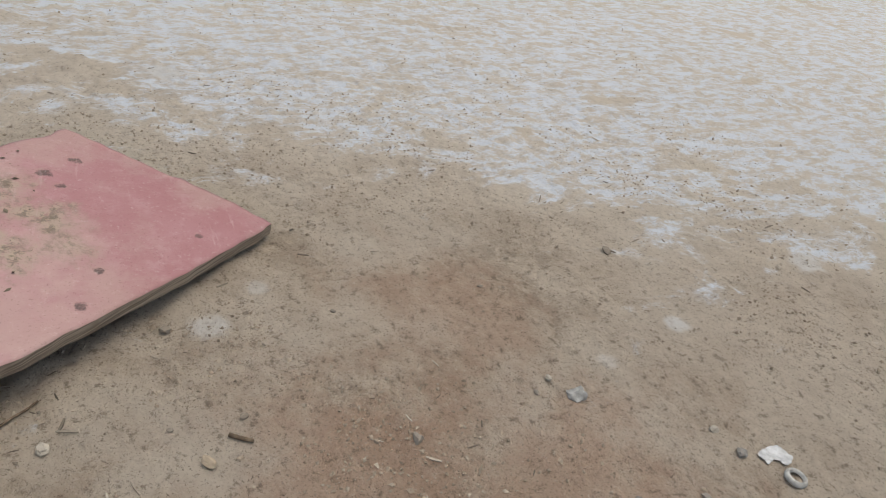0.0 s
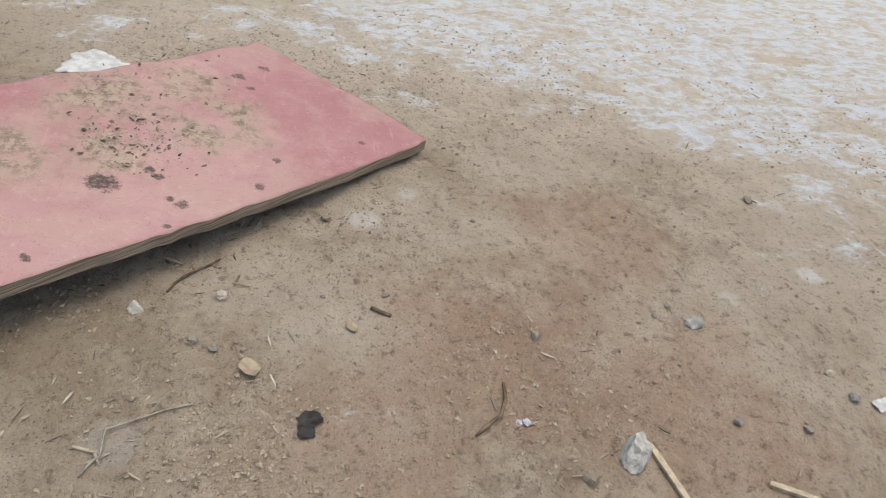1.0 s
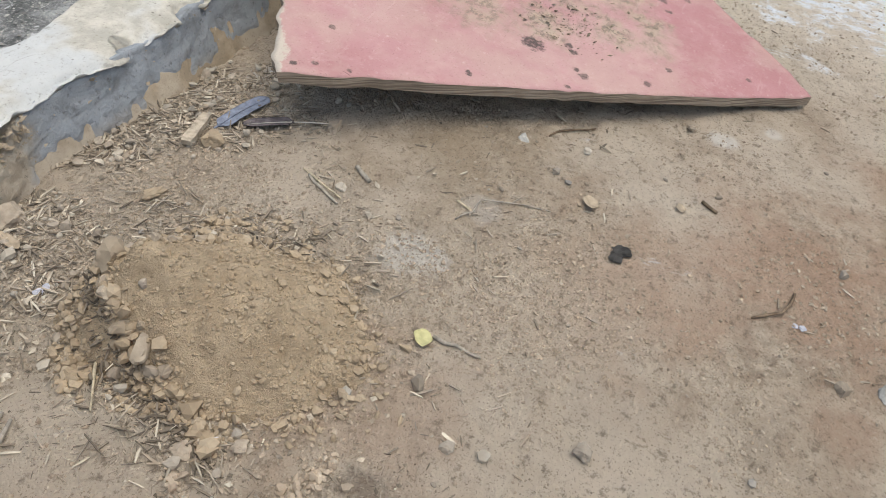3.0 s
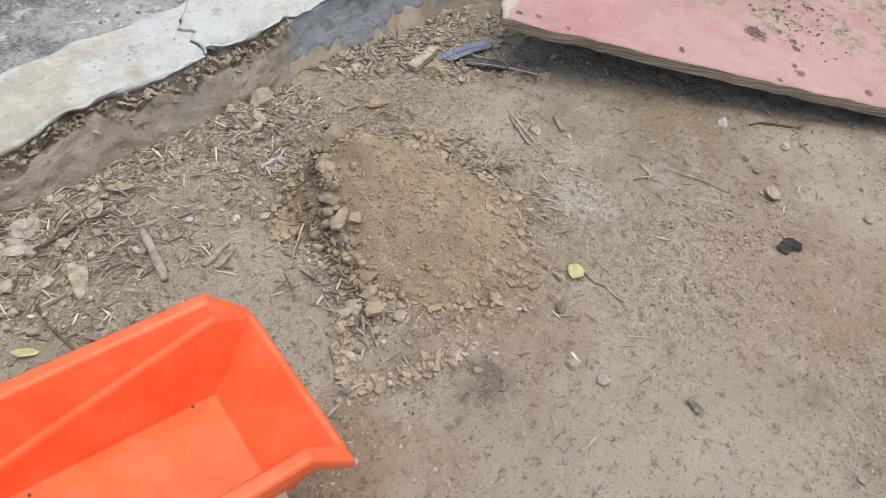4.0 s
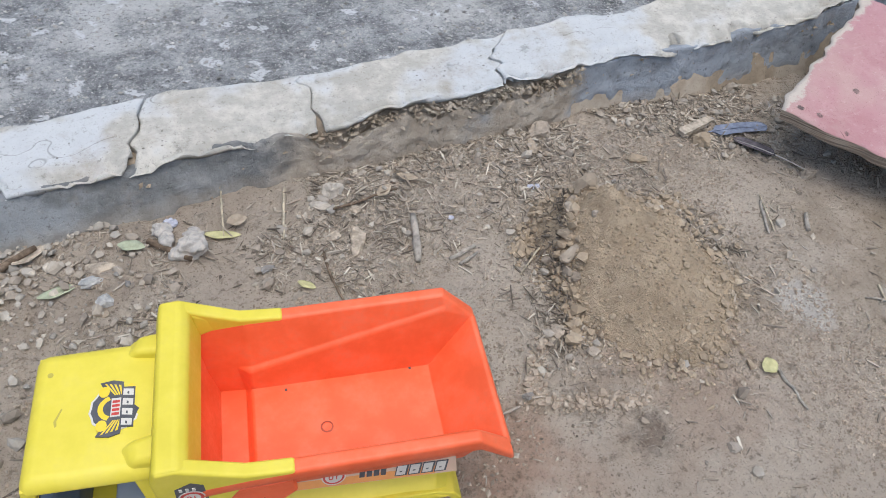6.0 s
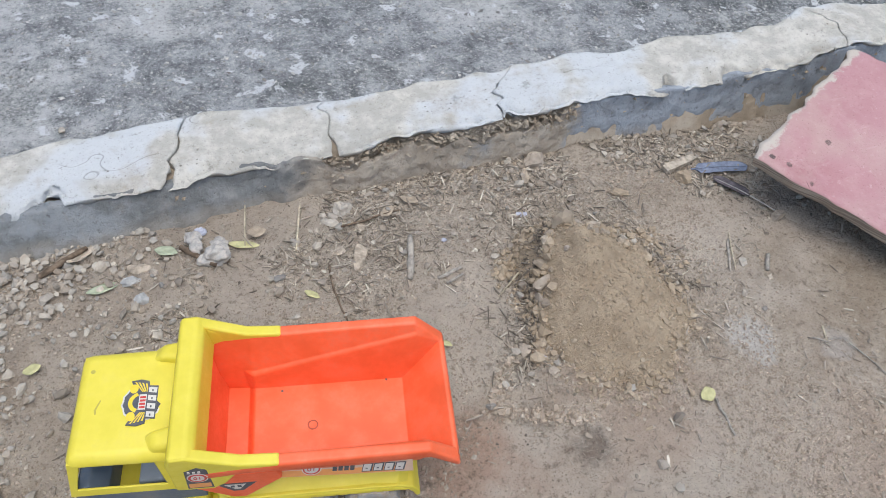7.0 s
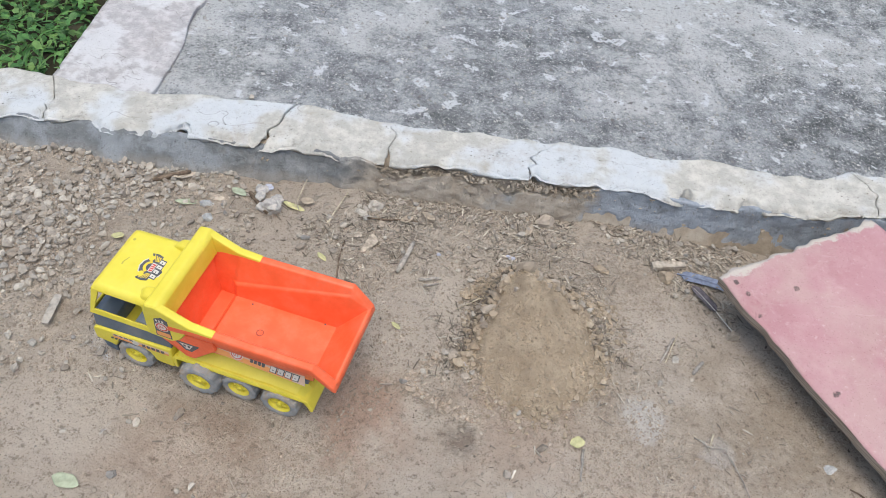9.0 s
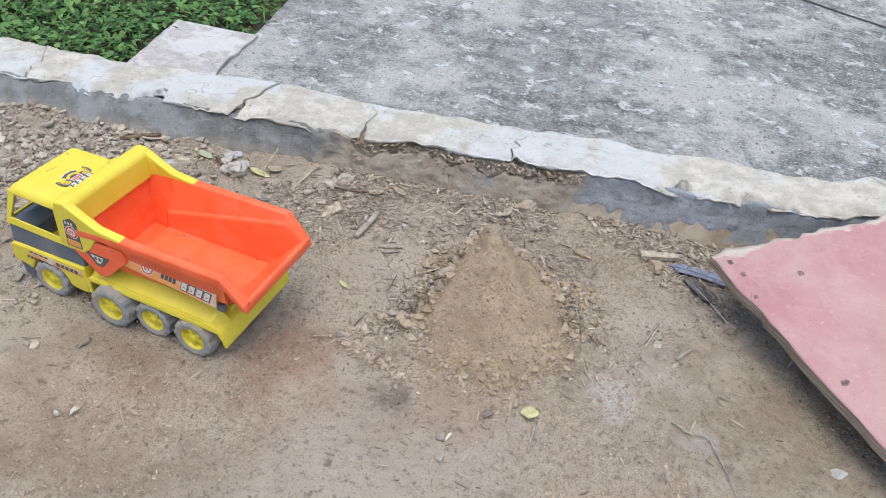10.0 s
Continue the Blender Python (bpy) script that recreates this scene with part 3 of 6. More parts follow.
sx, sy = np.linspace(-1.165, -0.848, 30), np.linspace(0.06, 1.48, 110)
gx, gy = np.meshgrid(sx, sy, indexing="ij")
gx = gx + np.where(np.abs(gx + 0.848) < 0.02, 0.030 * ripple(gy, 0 * gy, 0.2, 85) + 0.014 * ripple(gy, 0 * gy, 0.05, 86), 0)
gz = LOW + 0.010 + 0.005 * ripple(gx, gy, 0.15, 87) + 0.003 * ripple(gx, gy, 0.03, 88)
top_ = np.stack([gx, gy, gz], -1)
strip = shell("mortar_strip", top_, top_ - np.array([0, 0, 0.2]), STRIP)
tagged(strip, "pale pinkish mortar strip edging the concrete slab", "edging", kind="structure")

SOIL = plain("dark_damp_soil", (0.055, 0.05, 0.03), 0.95, 0.15, 0.4, 9, 0.004)
low = sheet("lawn_soil", spread(-40, -0.84, -2.6, -0.84, 0.05, 10), spread(0.06, 50, 0.06, 3.4, 0.05, 10), lambda x, y: LOW - 0.06 + 0.03 * ripple(x, y, 0.3, 91), SOIL)
tagged(low, "dark damp soil under green weeds", "soil", kind="structure")


def leaf_material(name, cols):
    m = Mat(name, 0.55, spec=0.35)
    ramp = m.n.new("ShaderNodeValToRGB")
    els = ramp.color_ramp.elements
    while len(els) < len(cols):
        els.new(0.5)
    for i, (e, c) in enumerate(zip(els, cols)):
        e.position, e.color = i / (len(cols) - 1), (*c, 1)
    m.l.new(m.island(), ramp.inputs[0])
    m.color(m.mix(m.step(m.noise(40, 4), 0.35, 0.7, 0.0, 0.35), ramp.outputs[0], (0.03, 0.06, 0.015)))
    m.b.inputs["Subsurface Weight"].default_value = 0.0
    return m.m


WEED = leaf_material("green_weed_leaf", [(0.035, 0.10, 0.025), (0.07, 0.19, 0.045), (0.12, 0.27, 0.065), (0.17, 0.29, 0.08), (0.05, 0.14, 0.04)])


def weeds(count):
    verts, faces = [], []
    for _ in range(count):
        y = rng.uniform(0.12, 3.6)
        x = rng.uniform(-3.0, -1.17 if y < 1.5 else -0.87)
        if rng.random() < 0.5:
            px, py = round(x / 0.13) * 0.13, round(y / 0.13) * 0.13
            x, y = px + rng.normal(0, 0.04), py + rng.normal(0, 0.04)
            if x > (-1.18 if y < 1.5 else -0.87):
                continue
        z = LOW - 0.05 + abs(rng.normal(0, 0.045))
        a, tilt, n = rng.uniform(0, 2 * math.pi), rng.uniform(-0.2, 0.9), len(verts)
        ln, w = rng.uniform(0.018, 0.048), rng.uniform(0.006, 0.016)
        if rng.random() < 0.35:
            ln, w = ln * 2.0, 0.0035
        d = np.array([math.cos(a) * math.cos(tilt), math.sin(a) * math.cos(tilt), math.sin(tilt)])
        s = np.array([-math.sin(a), math.cos(a), rng.uniform(-0.3, 0.3)]) * w
        p = np.array([x, y, z])
        dip = np.array([0, 0, -0.25 * ln])
        verts += [p, p + d * ln * 0.4 + s, p + d * ln * 0.45 - np.array([0, 0, 0.2 * w]), p + d * ln * 0.4 - s, p + d * ln * 0.8 + s * 0.7 + dip * 0.4, p + d * ln * 0.8 - s * 0.7 + dip * 0.4, p + d * ln + dip]
        faces += [(n, n + 1, n + 2), (n, n + 2, n + 3), (n + 1, n + 4, n + 2), (n + 2, n + 5, n + 3), (n + 2, n + 4, n + 6), (n + 2, n + 6, n + 5)]
    ob = mesh_object("weeds", verts, faces, WEED)
    return tagged(ob, "dense low green weeds and grass beside the slab", "weeds", kind="stuff")


weeds(24000)


# ---- the red board ----
def red_board():
    a, b, c, d = (np.array(p) for p in ((0.628, -0.222, 0.098), (1.178, -0.920, 0.017), (1.405, -0.655, 0.070), (0.932, -0.050, 0.134)))
    nu, nv = 120, 60
    u, v = np.meshgrid(np.linspace(0, 1, nu), np.linspace(0, 1, nv), indexing="ij")
    ue, ve = 1.0 * u, 1.0 * v
    along, across = 0.9, 0.36
    edge = lambda q, s: (0.010 * ripple(q, 0 * q, 0.06, s) + 0.007 * ripple(q, 0 * q, 0.018, s + 1))
    w = lambda q: np.clip(1 - q / 0.06, 0, 1)
    ue = ue + (w(u) * (edge(v * across, 121) * 1.8 + 0.004) + w(1 - u) * (edge(v * across, 123) - 0.003)) / along
    ve = ve + (w(v) * (edge(u * along, 125) * 0.45 + 0.002) + w(1 - v) * (edge(u * along, 127) - 0.002)) / across
    ve = ve - 0.042 * 4 * u * (1 - u) * (1 - v)
    # rounded corner by the yard
    rc = np.clip(1 - np.hypot(1 - u, v * 0.4) / 0.05, 0, 1)
    ue = ue - 0.012 * rc
    p = a * ((1 - ue) * (1 - ve))[..., None] + b * (ue * (1 - ve))[..., None] + c * (ue * ve)[..., None] + d * ((1 - ue) * ve)[..., None]
    p[..., 2] += 0.006 * ripple(p[..., 0], p[..., 1], 0.30, 131) + 0.0012 * ripple(p[..., 0], p[..., 1], 0.02, 132)
    n = nu * nv
    edge_w = np.minimum(np.minimum(u * along, (1 - u) * along), np.minimum(v, 1 - v) * across)
    p[..., 2] -= 0.0015 * np.clip(1 - edge_w / 0.008, 0, 1)
    bot = p - np.array([0, 0, 0.016])
    inset = np.clip(1 - edge_w / 0.004, 0, 1)
    mid = p.mean((0, 1))
    bot = bot + (mid - bot) * inset[..., None] * 0.006 * (1 + ripple(u * along, v * across, 0.03, 133))[..., None]
    ob = shell("plywood_board", p, bot, [BOARD_TOP, BOARD_EDGE])
    idx = np.zeros(len(ob.data.polygons), int)
    idx[(nu - 1) * (nv - 1):] = 1
    ob.data.polygons.foreach_set("material_index", idx)
    sm = np.ones(len(idx), bool)
    sm[2 * (nu - 1) * (nv - 1):] = False
    ob.data.polygons.foreach_set("use_smooth", sm)
    tagged(ob, "weathered red film-faced plywood sheet lying on earth and kerb", "board")
    return ob


board = red_board()


def board_z(x, y):
    return 0.0527 * x + 0.1565 * y + 0.0973


# ---- the toy dump truck ----
STICKER = [plain(n_, c_, 0.35, 0.4, 0.05, 60, 0.0001, 0.12) for n_, c_ in (("sticker_white", (0.63, 0.60, 0.55)), ("sticker_black", (0.075, 0.077, 0.09)), ("sticker_red", (0.55, 0.05, 0.04)), ("sticker_yellow", (0.80, 0.58, 0.03)), ("sticker_orange", (0.78, 0.33, 0.10)), ("brown_scuff", (0.46, 0.38, 0.06)), ("sticker_peach", (0.66, 0.46, 0.34)))]
CABIN = plain("dark_grey_cabin_plastic", (0.15, 0.17, 0.21), 0.5, 0.35, 0.1, 30, 0.0003, 0.2)
SEAT = plain("pale_grey_cabin_plastic", (0.36, 0.41, 0.50), 0.5, 0.35, 0.1, 30, 0.0003, 0.2)
STRING = plain("dark_thread", (0.05, 0.04, 0.03), 0.9, 0.2)

truck = new("toy_dump_truck")
truck.matrix_world = pose(-0.165, -0.455, -0.007, 0, 0, 168.3)
tagged(truck, "yellow plastic toy dump truck with an empty orange tipper bed", "toy truck")


def prism(poly, y0, y1):
    """A polygon in x and z drawn out from y0 to y1."""
    bm = bmesh.new()
    a = [bm.verts.new((x, y0, z)) for x, z in poly]
    b = [bm.verts.new((x, y1, z)) for x, z in poly]
    bm.faces.new(a)
    bm.faces.new(b[::-1])
    n = len(poly)
    for i in range(n):
        bm.faces.new((a[i], b[i], b[(i + 1) % n], a[(i + 1) % n]))
    return bm


def hexa(corners):
    """A solid from eight corners: four of the bottom, four of the top, each round in order."""
    bm = bmesh.new()
    v = [bm.verts.new(c) for c in corners]
    for q in ((3, 2, 1, 0), (4, 5, 6, 7), (0, 1, 5, 4), (1, 2, 6, 5), (2, 3, 7, 6), (3, 0, 4, 7)):
        bm.faces.new([v[i] for i in q])
    return bm


def block(x0, x1, y0, y1, z0, z1, taper=0.0):
    t = taper
    return hexa([(x0, y0, z0), (x1, y0, z0), (x1, y1, z0), (x0, y1, z0), (x0 + t, y0 + t, z1), (x1 - t, y0 + t, z1), (x1 - t, y1 - t, z1), (x0 + t, y1 - t, z1)])


def arc(cx, cz, r, a0, a1, n=8):
    return [(cx + r * math.cos(radians(a0 + (a1 - a0) * i / n)), cz + r * math.sin(radians(a0 + (a1 - a0) * i / n))) for i in range(n + 1)]


def frame_panel(bm, quad, hole):
    """Four-sided wall (bottom left, bottom right, top right, top left) with a window between the fractions in hole."""
    bl, br, tr, tl = (Vector(p) for p in quad)

    def at(u, v):
        return (bl * (1 - u) + br * u) * (1 - v) + (tl * (1 - u) + tr * u) * v

    out = [bm.verts.new(at(u, v)) for u, v in ((0, 0), (1, 0), (1, 1), (0, 1))]
    if not hole:
        bm.faces.new(out)
        return
    (u0, v0), (u1, v1), (u2, v2), (u3, v3) = hole
    inn = [bm.verts.new(at(u, v)) for u, v in hole]
    for i in range(4):
        bm.faces.new((out[i], out[(i + 1) % 4], inn[(i + 1) % 4], inn[i]))


def thicken(ob, t):
    md = ob.modifiers.new("solid", "SOLIDIFY")
    md.thickness, md.offset, md.use_even_offset = t, -1.0, True
    return ob


# cab: walls with their window openings
bm = bmesh.new()
zb, zt = 0.102, 0.155
B = {"fl": (0.210, 0.0765, zb), "fr": (0.210, -0.0745, zb), "bl": (0.083, 0.0765, zb), "br": (0.083, -0.0765, zb)}
R = {"fl": (0.203, 0.0650, zt), "fr": (0.203, -0.0570, zt), "bl": (0.086, 0.0660, zt), "br": (0.086, -0.0600, zt)}
frame_panel(bm, (B["fl"], B["fr"], R["fr"], R["fl"]), ((0.07, 0.16), (0.93, 0.16), (0.90, 0.93), (0.10, 0.93)))
frame_panel(bm, (B["bl"], B["fl"], R["fl"], R["bl"]), ((0.24, 0.20), (0.945, 0.20), (0.90, 0.93), (0.30, 0.93)))
frame_panel(bm, (B["fr"], B["br"], R["br"], R["fr"]), ((0.055, 0.20), (0.76, 0.20), (0.70, 0.93), (0.10, 0.93)))
frame_panel(bm, (B["br"], B["bl"], R["bl"], R["br"]), None)
bmesh.ops.remove_doubles(bm, verts=bm.verts, dist=1e-5)
cab = part("cab_shell", bm, YELLOW, truck)
thicken(cab, 0.003)
soften(cab, 0.0022, 3)
# roof, rounded all round
bm = hexa([(0.084, -0.0625, 0.1515), (0.2050, -0.0600, 0.1515), (0.2050, 0.0675, 0.1515), (0.084, 0.0680, 0.1515), (0.086, -0.0585, 0.1655), (0.2025, -0.0555, 0.1625), (0.2025, 0.0640, 0.1625), (0.086, 0.0650, 0.1655)])
bmesh.ops.bevel(bm, geom=[e for e in bm.edges if (e.verts[0].co.z + e.verts[1].co.z) > 0.31], offset=0.0095, segments=6, profile=0.5, affect="EDGES")
roof = part("roof", bm, YELLOW, truck)
soften(roof, 0.002, 3, 50)
for s in (-1, 1):
    bm = hexa([(0.098, s * 0.036, 0.160), (0.136, s * 0.042, 0.160), (0.132, s * 0.0630, 0.153), (0.098, s * 0.0650, 0.152), (0.099, s * 0.038, 0.1760), (0.121, s * 0.043, 0.1725), (0.119, s * 0.0600, 0.1700), (0.099, s * 0.0610, 0.1730)])
    soften(part("roof_bump", bm, YELLOW, truck), 0.005, 4)
# grey band under the windows
bm = bmesh.new()
zb2, zt2 = 0.066, 0.1035
low_q = {"fl": (0.2095, 0.0755, zb2), "fr": (0.2095, -0.0755, zb2), "bl": (0.078, 0.0755, zb2 + 0.008), "br": (0.078, -0.0755, zb2 + 0.008)}
top_q = {"fl": (0.2065, 0.0752, zt2), "fr": (0.2065, -0.0752, zt2), "bl": (0.080, 0.0752, zt2), "br": (0.080, -0.0752, zt2)}
for a_, b_ in (("fl", "fr"), ("bl", "fl"), ("fr", "br"), ("br", "bl")):
    frame_panel(bm, (low_q[a_], low_q[b_], top_q[b_], top_q[a_]), None)
bmesh.ops.remove_doubles(bm, verts=bm.verts, dist=1e-5)
band = thicken(part("cab_band", bm, GREY, truck, "grey-blue band round the cab"), 0.003)
soften(band, 0.0015, 2)
# cabin: floor, dashboard, two seats and a bench back
soften(part("cabin_floor", block(0.084, 0.203, -0.072, 0.072, 0.066, 0.070), CABIN, truck), 0.001)
soften(part("dashboard", prism([(0.172, 0.070), (0.203, 0.070), (0.203, 0.110), (0.192, 0.112), (0.176, 0.096)], -0.0715, 0.0715), GREY, truck, "grey dashboard"), 0.002)
for s in (-1, 1):
    seat = part("seat", prism([(0.105, 0.070), (0.150, 0.070), (0.150, 0.086), (0.124, 0.090), (0.118, 0.136), (0.104, 0.136)], s * 0.036 - 0.024, s * 0.036 + 0.024), SEAT, truck, "grey cabin seat")
    soften(seat, 0.003, 2)
soften(part("gear_box", block(0.118, 0.165, -0.008, 0.008, 0.070, 0.090, 0.002), CABIN, truck), 0.001)
# lower body with the front wheel arches
poly = [(0.078, 0.074), (0.078, 0.026), (0.100, 0.026)] + arc(0.145, 0.024, 0.0345, 172, 8, 10) + [(0.186, 0.032), (0.213, 0.037), (0.2135, 0.062), (0.208, 0.069)]
lower = part("lower_body", prism(poly, -0.0800, 0.0800), YELLOW, truck)
soften(lower, 0.0035, 3, 40)
# bumper with its ribs
bump = part("bumper", hexa([(0.184, -0.0755, 0.004), (0.207, -0.0725, 0.004), (0.207, 0.0725, 0.004), (0.184, 0.0755, 0.004), (0.184, -0.0765, 0.037), (0.2115, -0.0745, 0.037), (0.2115, 0.0745, 0.037), (0.184, 0.0765, 0.037)]), GREY, truck, "grey-blue ribbed front bumper")
soften(bump, 0.003, 3)
for i in range(9):
    y = -0.044 + 0.011 * i
    soften(part("rib", block(0.205, 0.2135, y - 0.0022, y + 0.0022, 0.004, 0.031), GREY, bump), 0.001)
# grille and headlights
grille = part("grille", block(0.205, 0.2165, -0.033, 0.033, 0.050, 0.083, 0.002), YELLOW, truck)
soften(grille, 0.003, 3)
for i in range(8):
    z = 0.054 + 0.0034 * i
    soften(part("bar", block(0.214, 0.2180, -0.029, 0.029, z, z + 0.0018), YELLOW, grille), 0.0005)
for s in (-1, 1):
    lamp = part("headlight", block(0.204, 0.2135, s * 0.054 - 0.017, s * 0.054 + 0.017, 0.071, 0.085, 0.001), YELLOW, truck)
    soften(lamp, 0.002, 2)
    soften(part("lens", block(0.2128, 0.2142, s * 0.054 - 0.014, s * 0.054 + 0.014, 0.074, 0.082), STICKER[0], lamp, "white and black headlight sticker"), 0.0003)
    part("pupil", block(0.2140, 0.2146, s * 0.054 - 0.007, s * 0.054 + 0.009, 0.076, 0.081), STICKER[1], lamp)

# deck over the rear wheels: a bent plate with turned-down ends
deck_poly = [(0.078, 0.028), (0.080, 0.052), (0.074, 0.060), (0.060, 0.0650), (-0.100, 0.0660), (-0.128, 0.0650), (-0.146, 0.057), (-0.154, 0.043), (-0.155, 0.032), (-0.150, 0.031), (-0.146, 0.042), (-0.139, 0.052), (-0.124, 0.0600), (-0.100, 0.0615), (0.058, 0.0605), (0.069, 0.056), (0.073, 0.050), (0.072, 0.028)]
deck = part("deck", prism(deck_poly, -0.0790, 0.0790), YELLOW, truck)
soften(deck, 0.0018, 2, 35)
soften(part("chassis", block(-0.140, 0.080, -0.044, 0.044, 0.018, 0.068, 0.004), YELLOW, truck), 0.002)
for s in (-1, 1):
    soften(part("deck_slope", hexa([(-0.146, s * 0.050, 0.054), (0.072, s * 0.050, 0.054), (0.072, s * 0.0805, 0.054), (-0.142, s * 0.0805, 0.054), (-0.132, s * 0.0545, 0.0790), (0.076, s * 0.0545, 0.0790), (0.066, s * 0.0800, 0.0615), (-0.126, s * 0.0800, 0.0620)]), YELLOW, truck), 0.002, 3)
    pin = part("hinge_pin", block(-0.140, -0.128, s * 0.052, s * 0.060, 0.076, 0.088), GREY, truck, "grey hinge pin of the bed")
    soften(pin, 0.002, 2)

# wheels
def wheel(x, y, side, r):
    bm = bmesh.new()
    n, ring = 72, []
    prof_ = [(-0.013, 0.62), (-0.0145, 0.80), (-0.0125, 0.955), (0.0, 1.0), (0.0125, 0.955), (0.0145, 0.80), (0.013, 0.62), (0.006, 0.58), (-0.006, 0.58)]
    for i in range(n):
        a = 2 * math.pi * i / n
        lug = 0.0020 if i % 6 < 3 else 0.0
        row = []
        for j, (w, q) in enumerate(prof_):
            rr = r * q + (lug if 1 <= j <= 5 else 0)
            row.append(bm.verts.new((rr * math.cos(a + (0.05 if j in (2, 3) else 0)), w, rr * math.sin(a + (0.05 if j in (2, 3) else 0)))))
        ring.append(row)
    m = len(prof_)
    for i in range(n):
        for j in range(m):
            bm.faces.new((ring[i][j], ring[(i + 1) % n][j], ring[(i + 1) % n][(j + 1) % m], ring[i][(j + 1) % m]))
    tyre = part("tyre", bm, TYRE, truck, "dusty grey ribbed plastic tyre")
    soften(tyre, 0.0004, 1, 40)
    tyre.matrix_basis = pose(x, y, r - 0.0045, 0, rng.uniform(0, 360), 0)
    # rim: dished disc, ring and five spokes
    bm = bmesh.new()
    rows = []
    for w, q in ((0.006, 0.0), (0.006, 0.16), (0.0045, 0.30), (0.003, 0.52), (0.0095, 0.56), (0.0125, 0.61), (0.0118, 0.65), (0.0, 0.66), (-0.010, 0.6)):
        rows.append([bm.verts.new((r * max(q, 0.01) * math.cos(2 * math.pi * i / 30), side * w, r * max(q, 0.01) * math.sin(2 * math.pi * i / 30))) for i in range(30)])
    bm.faces.new(rows[0])
    for a_, b_ in zip(rows, rows[1:]):
        for i in range(30):
            bm.faces.new((a_[i], a_[(i + 1) % 30], b_[(i + 1) % 30], b_[i]))
    bm.faces.new(rows[-1])
    rim = part("rim", bm, YELLOW, tyre, "yellow spoked wheel rim", True)
    bm = bmesh.new()
    for k in range(5):
        a = 2 * math.pi * k / 5
        d, t = Vector((math.cos(a), 0, math.sin(a))), Vector((-math.sin(a), 0, math.cos(a)))
        cs = []
        for w in (0.003, 0.0105):
            for (q, hw) in ((0.05, 0.16), (0.56, 0.10)):
                for sg in (-1, 1):
                    cs.append(bm.verts.new(d * (r * q) + t * (r * hw * sg * (0.8 if w > 0.005 else 1)) + Vector((0, side * (w - (0.002 if q > 0.3 else 0)), 0))))
        for f_ in ((0, 1, 3, 2), (4, 6, 7, 5), (0, 2, 6, 4), (1, 5, 7, 3), (2, 3, 7, 6), (0, 4, 5, 1)):
            bm.faces.new([cs[i] for i in f_])
    bmesh.ops.create_cone(bm, cap_ends=True, segments=14, radius1=r * 0.19, radius2=r * 0.14, depth=0.009, matrix=Matrix.Translation((0, side * 0.009, 0)) @ Matrix.Rotation(radians(-90 * side), 4, "X"))
    soften(part("spokes", bm, YELLOW, tyre), 0.0006, 1)


for s in (-1, 1):
    wheel(0.145, s * 0.069, s, 0.0295)
    wheel(0.032, s * 0.078, s, 0.0325)
    wheel(-0.030, s * 0.066, s, 0.0290)
    wheel(-0.100, s * 0.070, s, 0.0305)
for x in (0.145, 0.034, -0.030, -0.100):
    bm = bmesh.new()
    bmesh.ops.create_cone(bm, cap_ends=True, segments=12, radius1=0.004, radius2=0.004, depth=0.13, matrix=Matrix.Translation((x, 0, 0.0255)) @ Matrix.Rotation(radians(90), 4, "X"))
    part("axle", bm, CABIN, truck, "", True)

# tipper bed: floor, creased walls, sloping tail and rolled rims
bm = bmesh.new()


def pair(x, y, z):
    return (bm.verts.new((x, -y, z)), bm.verts.new((x, y, z)))


f1, f2 = pair(0.031, 0.048, 0.080), pair(-0.143, 0.048, 0.084)
g1, g2 = pair(0.037, 0.055, 0.070), pair(0.064, 0.055, 0.072)
cb = pair(0.042, 0.0590, 0.106)
c0, c1, c2 = pair(0.072, 0.0585, 0.104), pair(0.031, 0.0505, 0.106), pair(-0.156, 0.0660, 0.150)
d1, d2 = pair(0.031, 0.0555, 0.109), pair(-0.157, 0.0690, 0.1535)
r0, r1, r2 = pair(0.080, 0.0715, 0.150), pair(0.031, 0.0715, 0.156), pair(-0.156, 0.0735, 0.163)
o0, o1, o2 = pair(0.080, 0.0810, 0.150), pair(0.031, 0.0810, 0.156), pair(-0.156, 0.0815, 0.163)
l0, l1, l2 = pair(0.080, 0.0815, 0.139), pair(0.031, 0.0815, 0.146), pair(-0.158, 0.0820, 0.151)
t1, t2 = pair(-0.187, 0.0690, 0.131), pair(-0.189, 0.0800, 0.128)
t3 = pair(-0.191, 0.0800, 0.119)
bm.faces.new((f1[0], f1[1], f2[1], f2[0]))
bm.faces.new((f1[0], g1[0], g1[1], f1[1]))
bm.faces.new((g1[0], g2[0], g2[1], g1[1]))
bm.faces.new((g2[0], c0[0], c0[1], g2[1]))
bm.faces.new((c0[0], r0[0], r0[1], c0[1]))
bm.faces.new((f2[0], f2[1], t1[1], t1[0]))
bm.faces.new((t1[0], t1[1], t2[1], t2[0]))
bm.faces.new((t2[0], t2[1], t3[1], t3[0]))
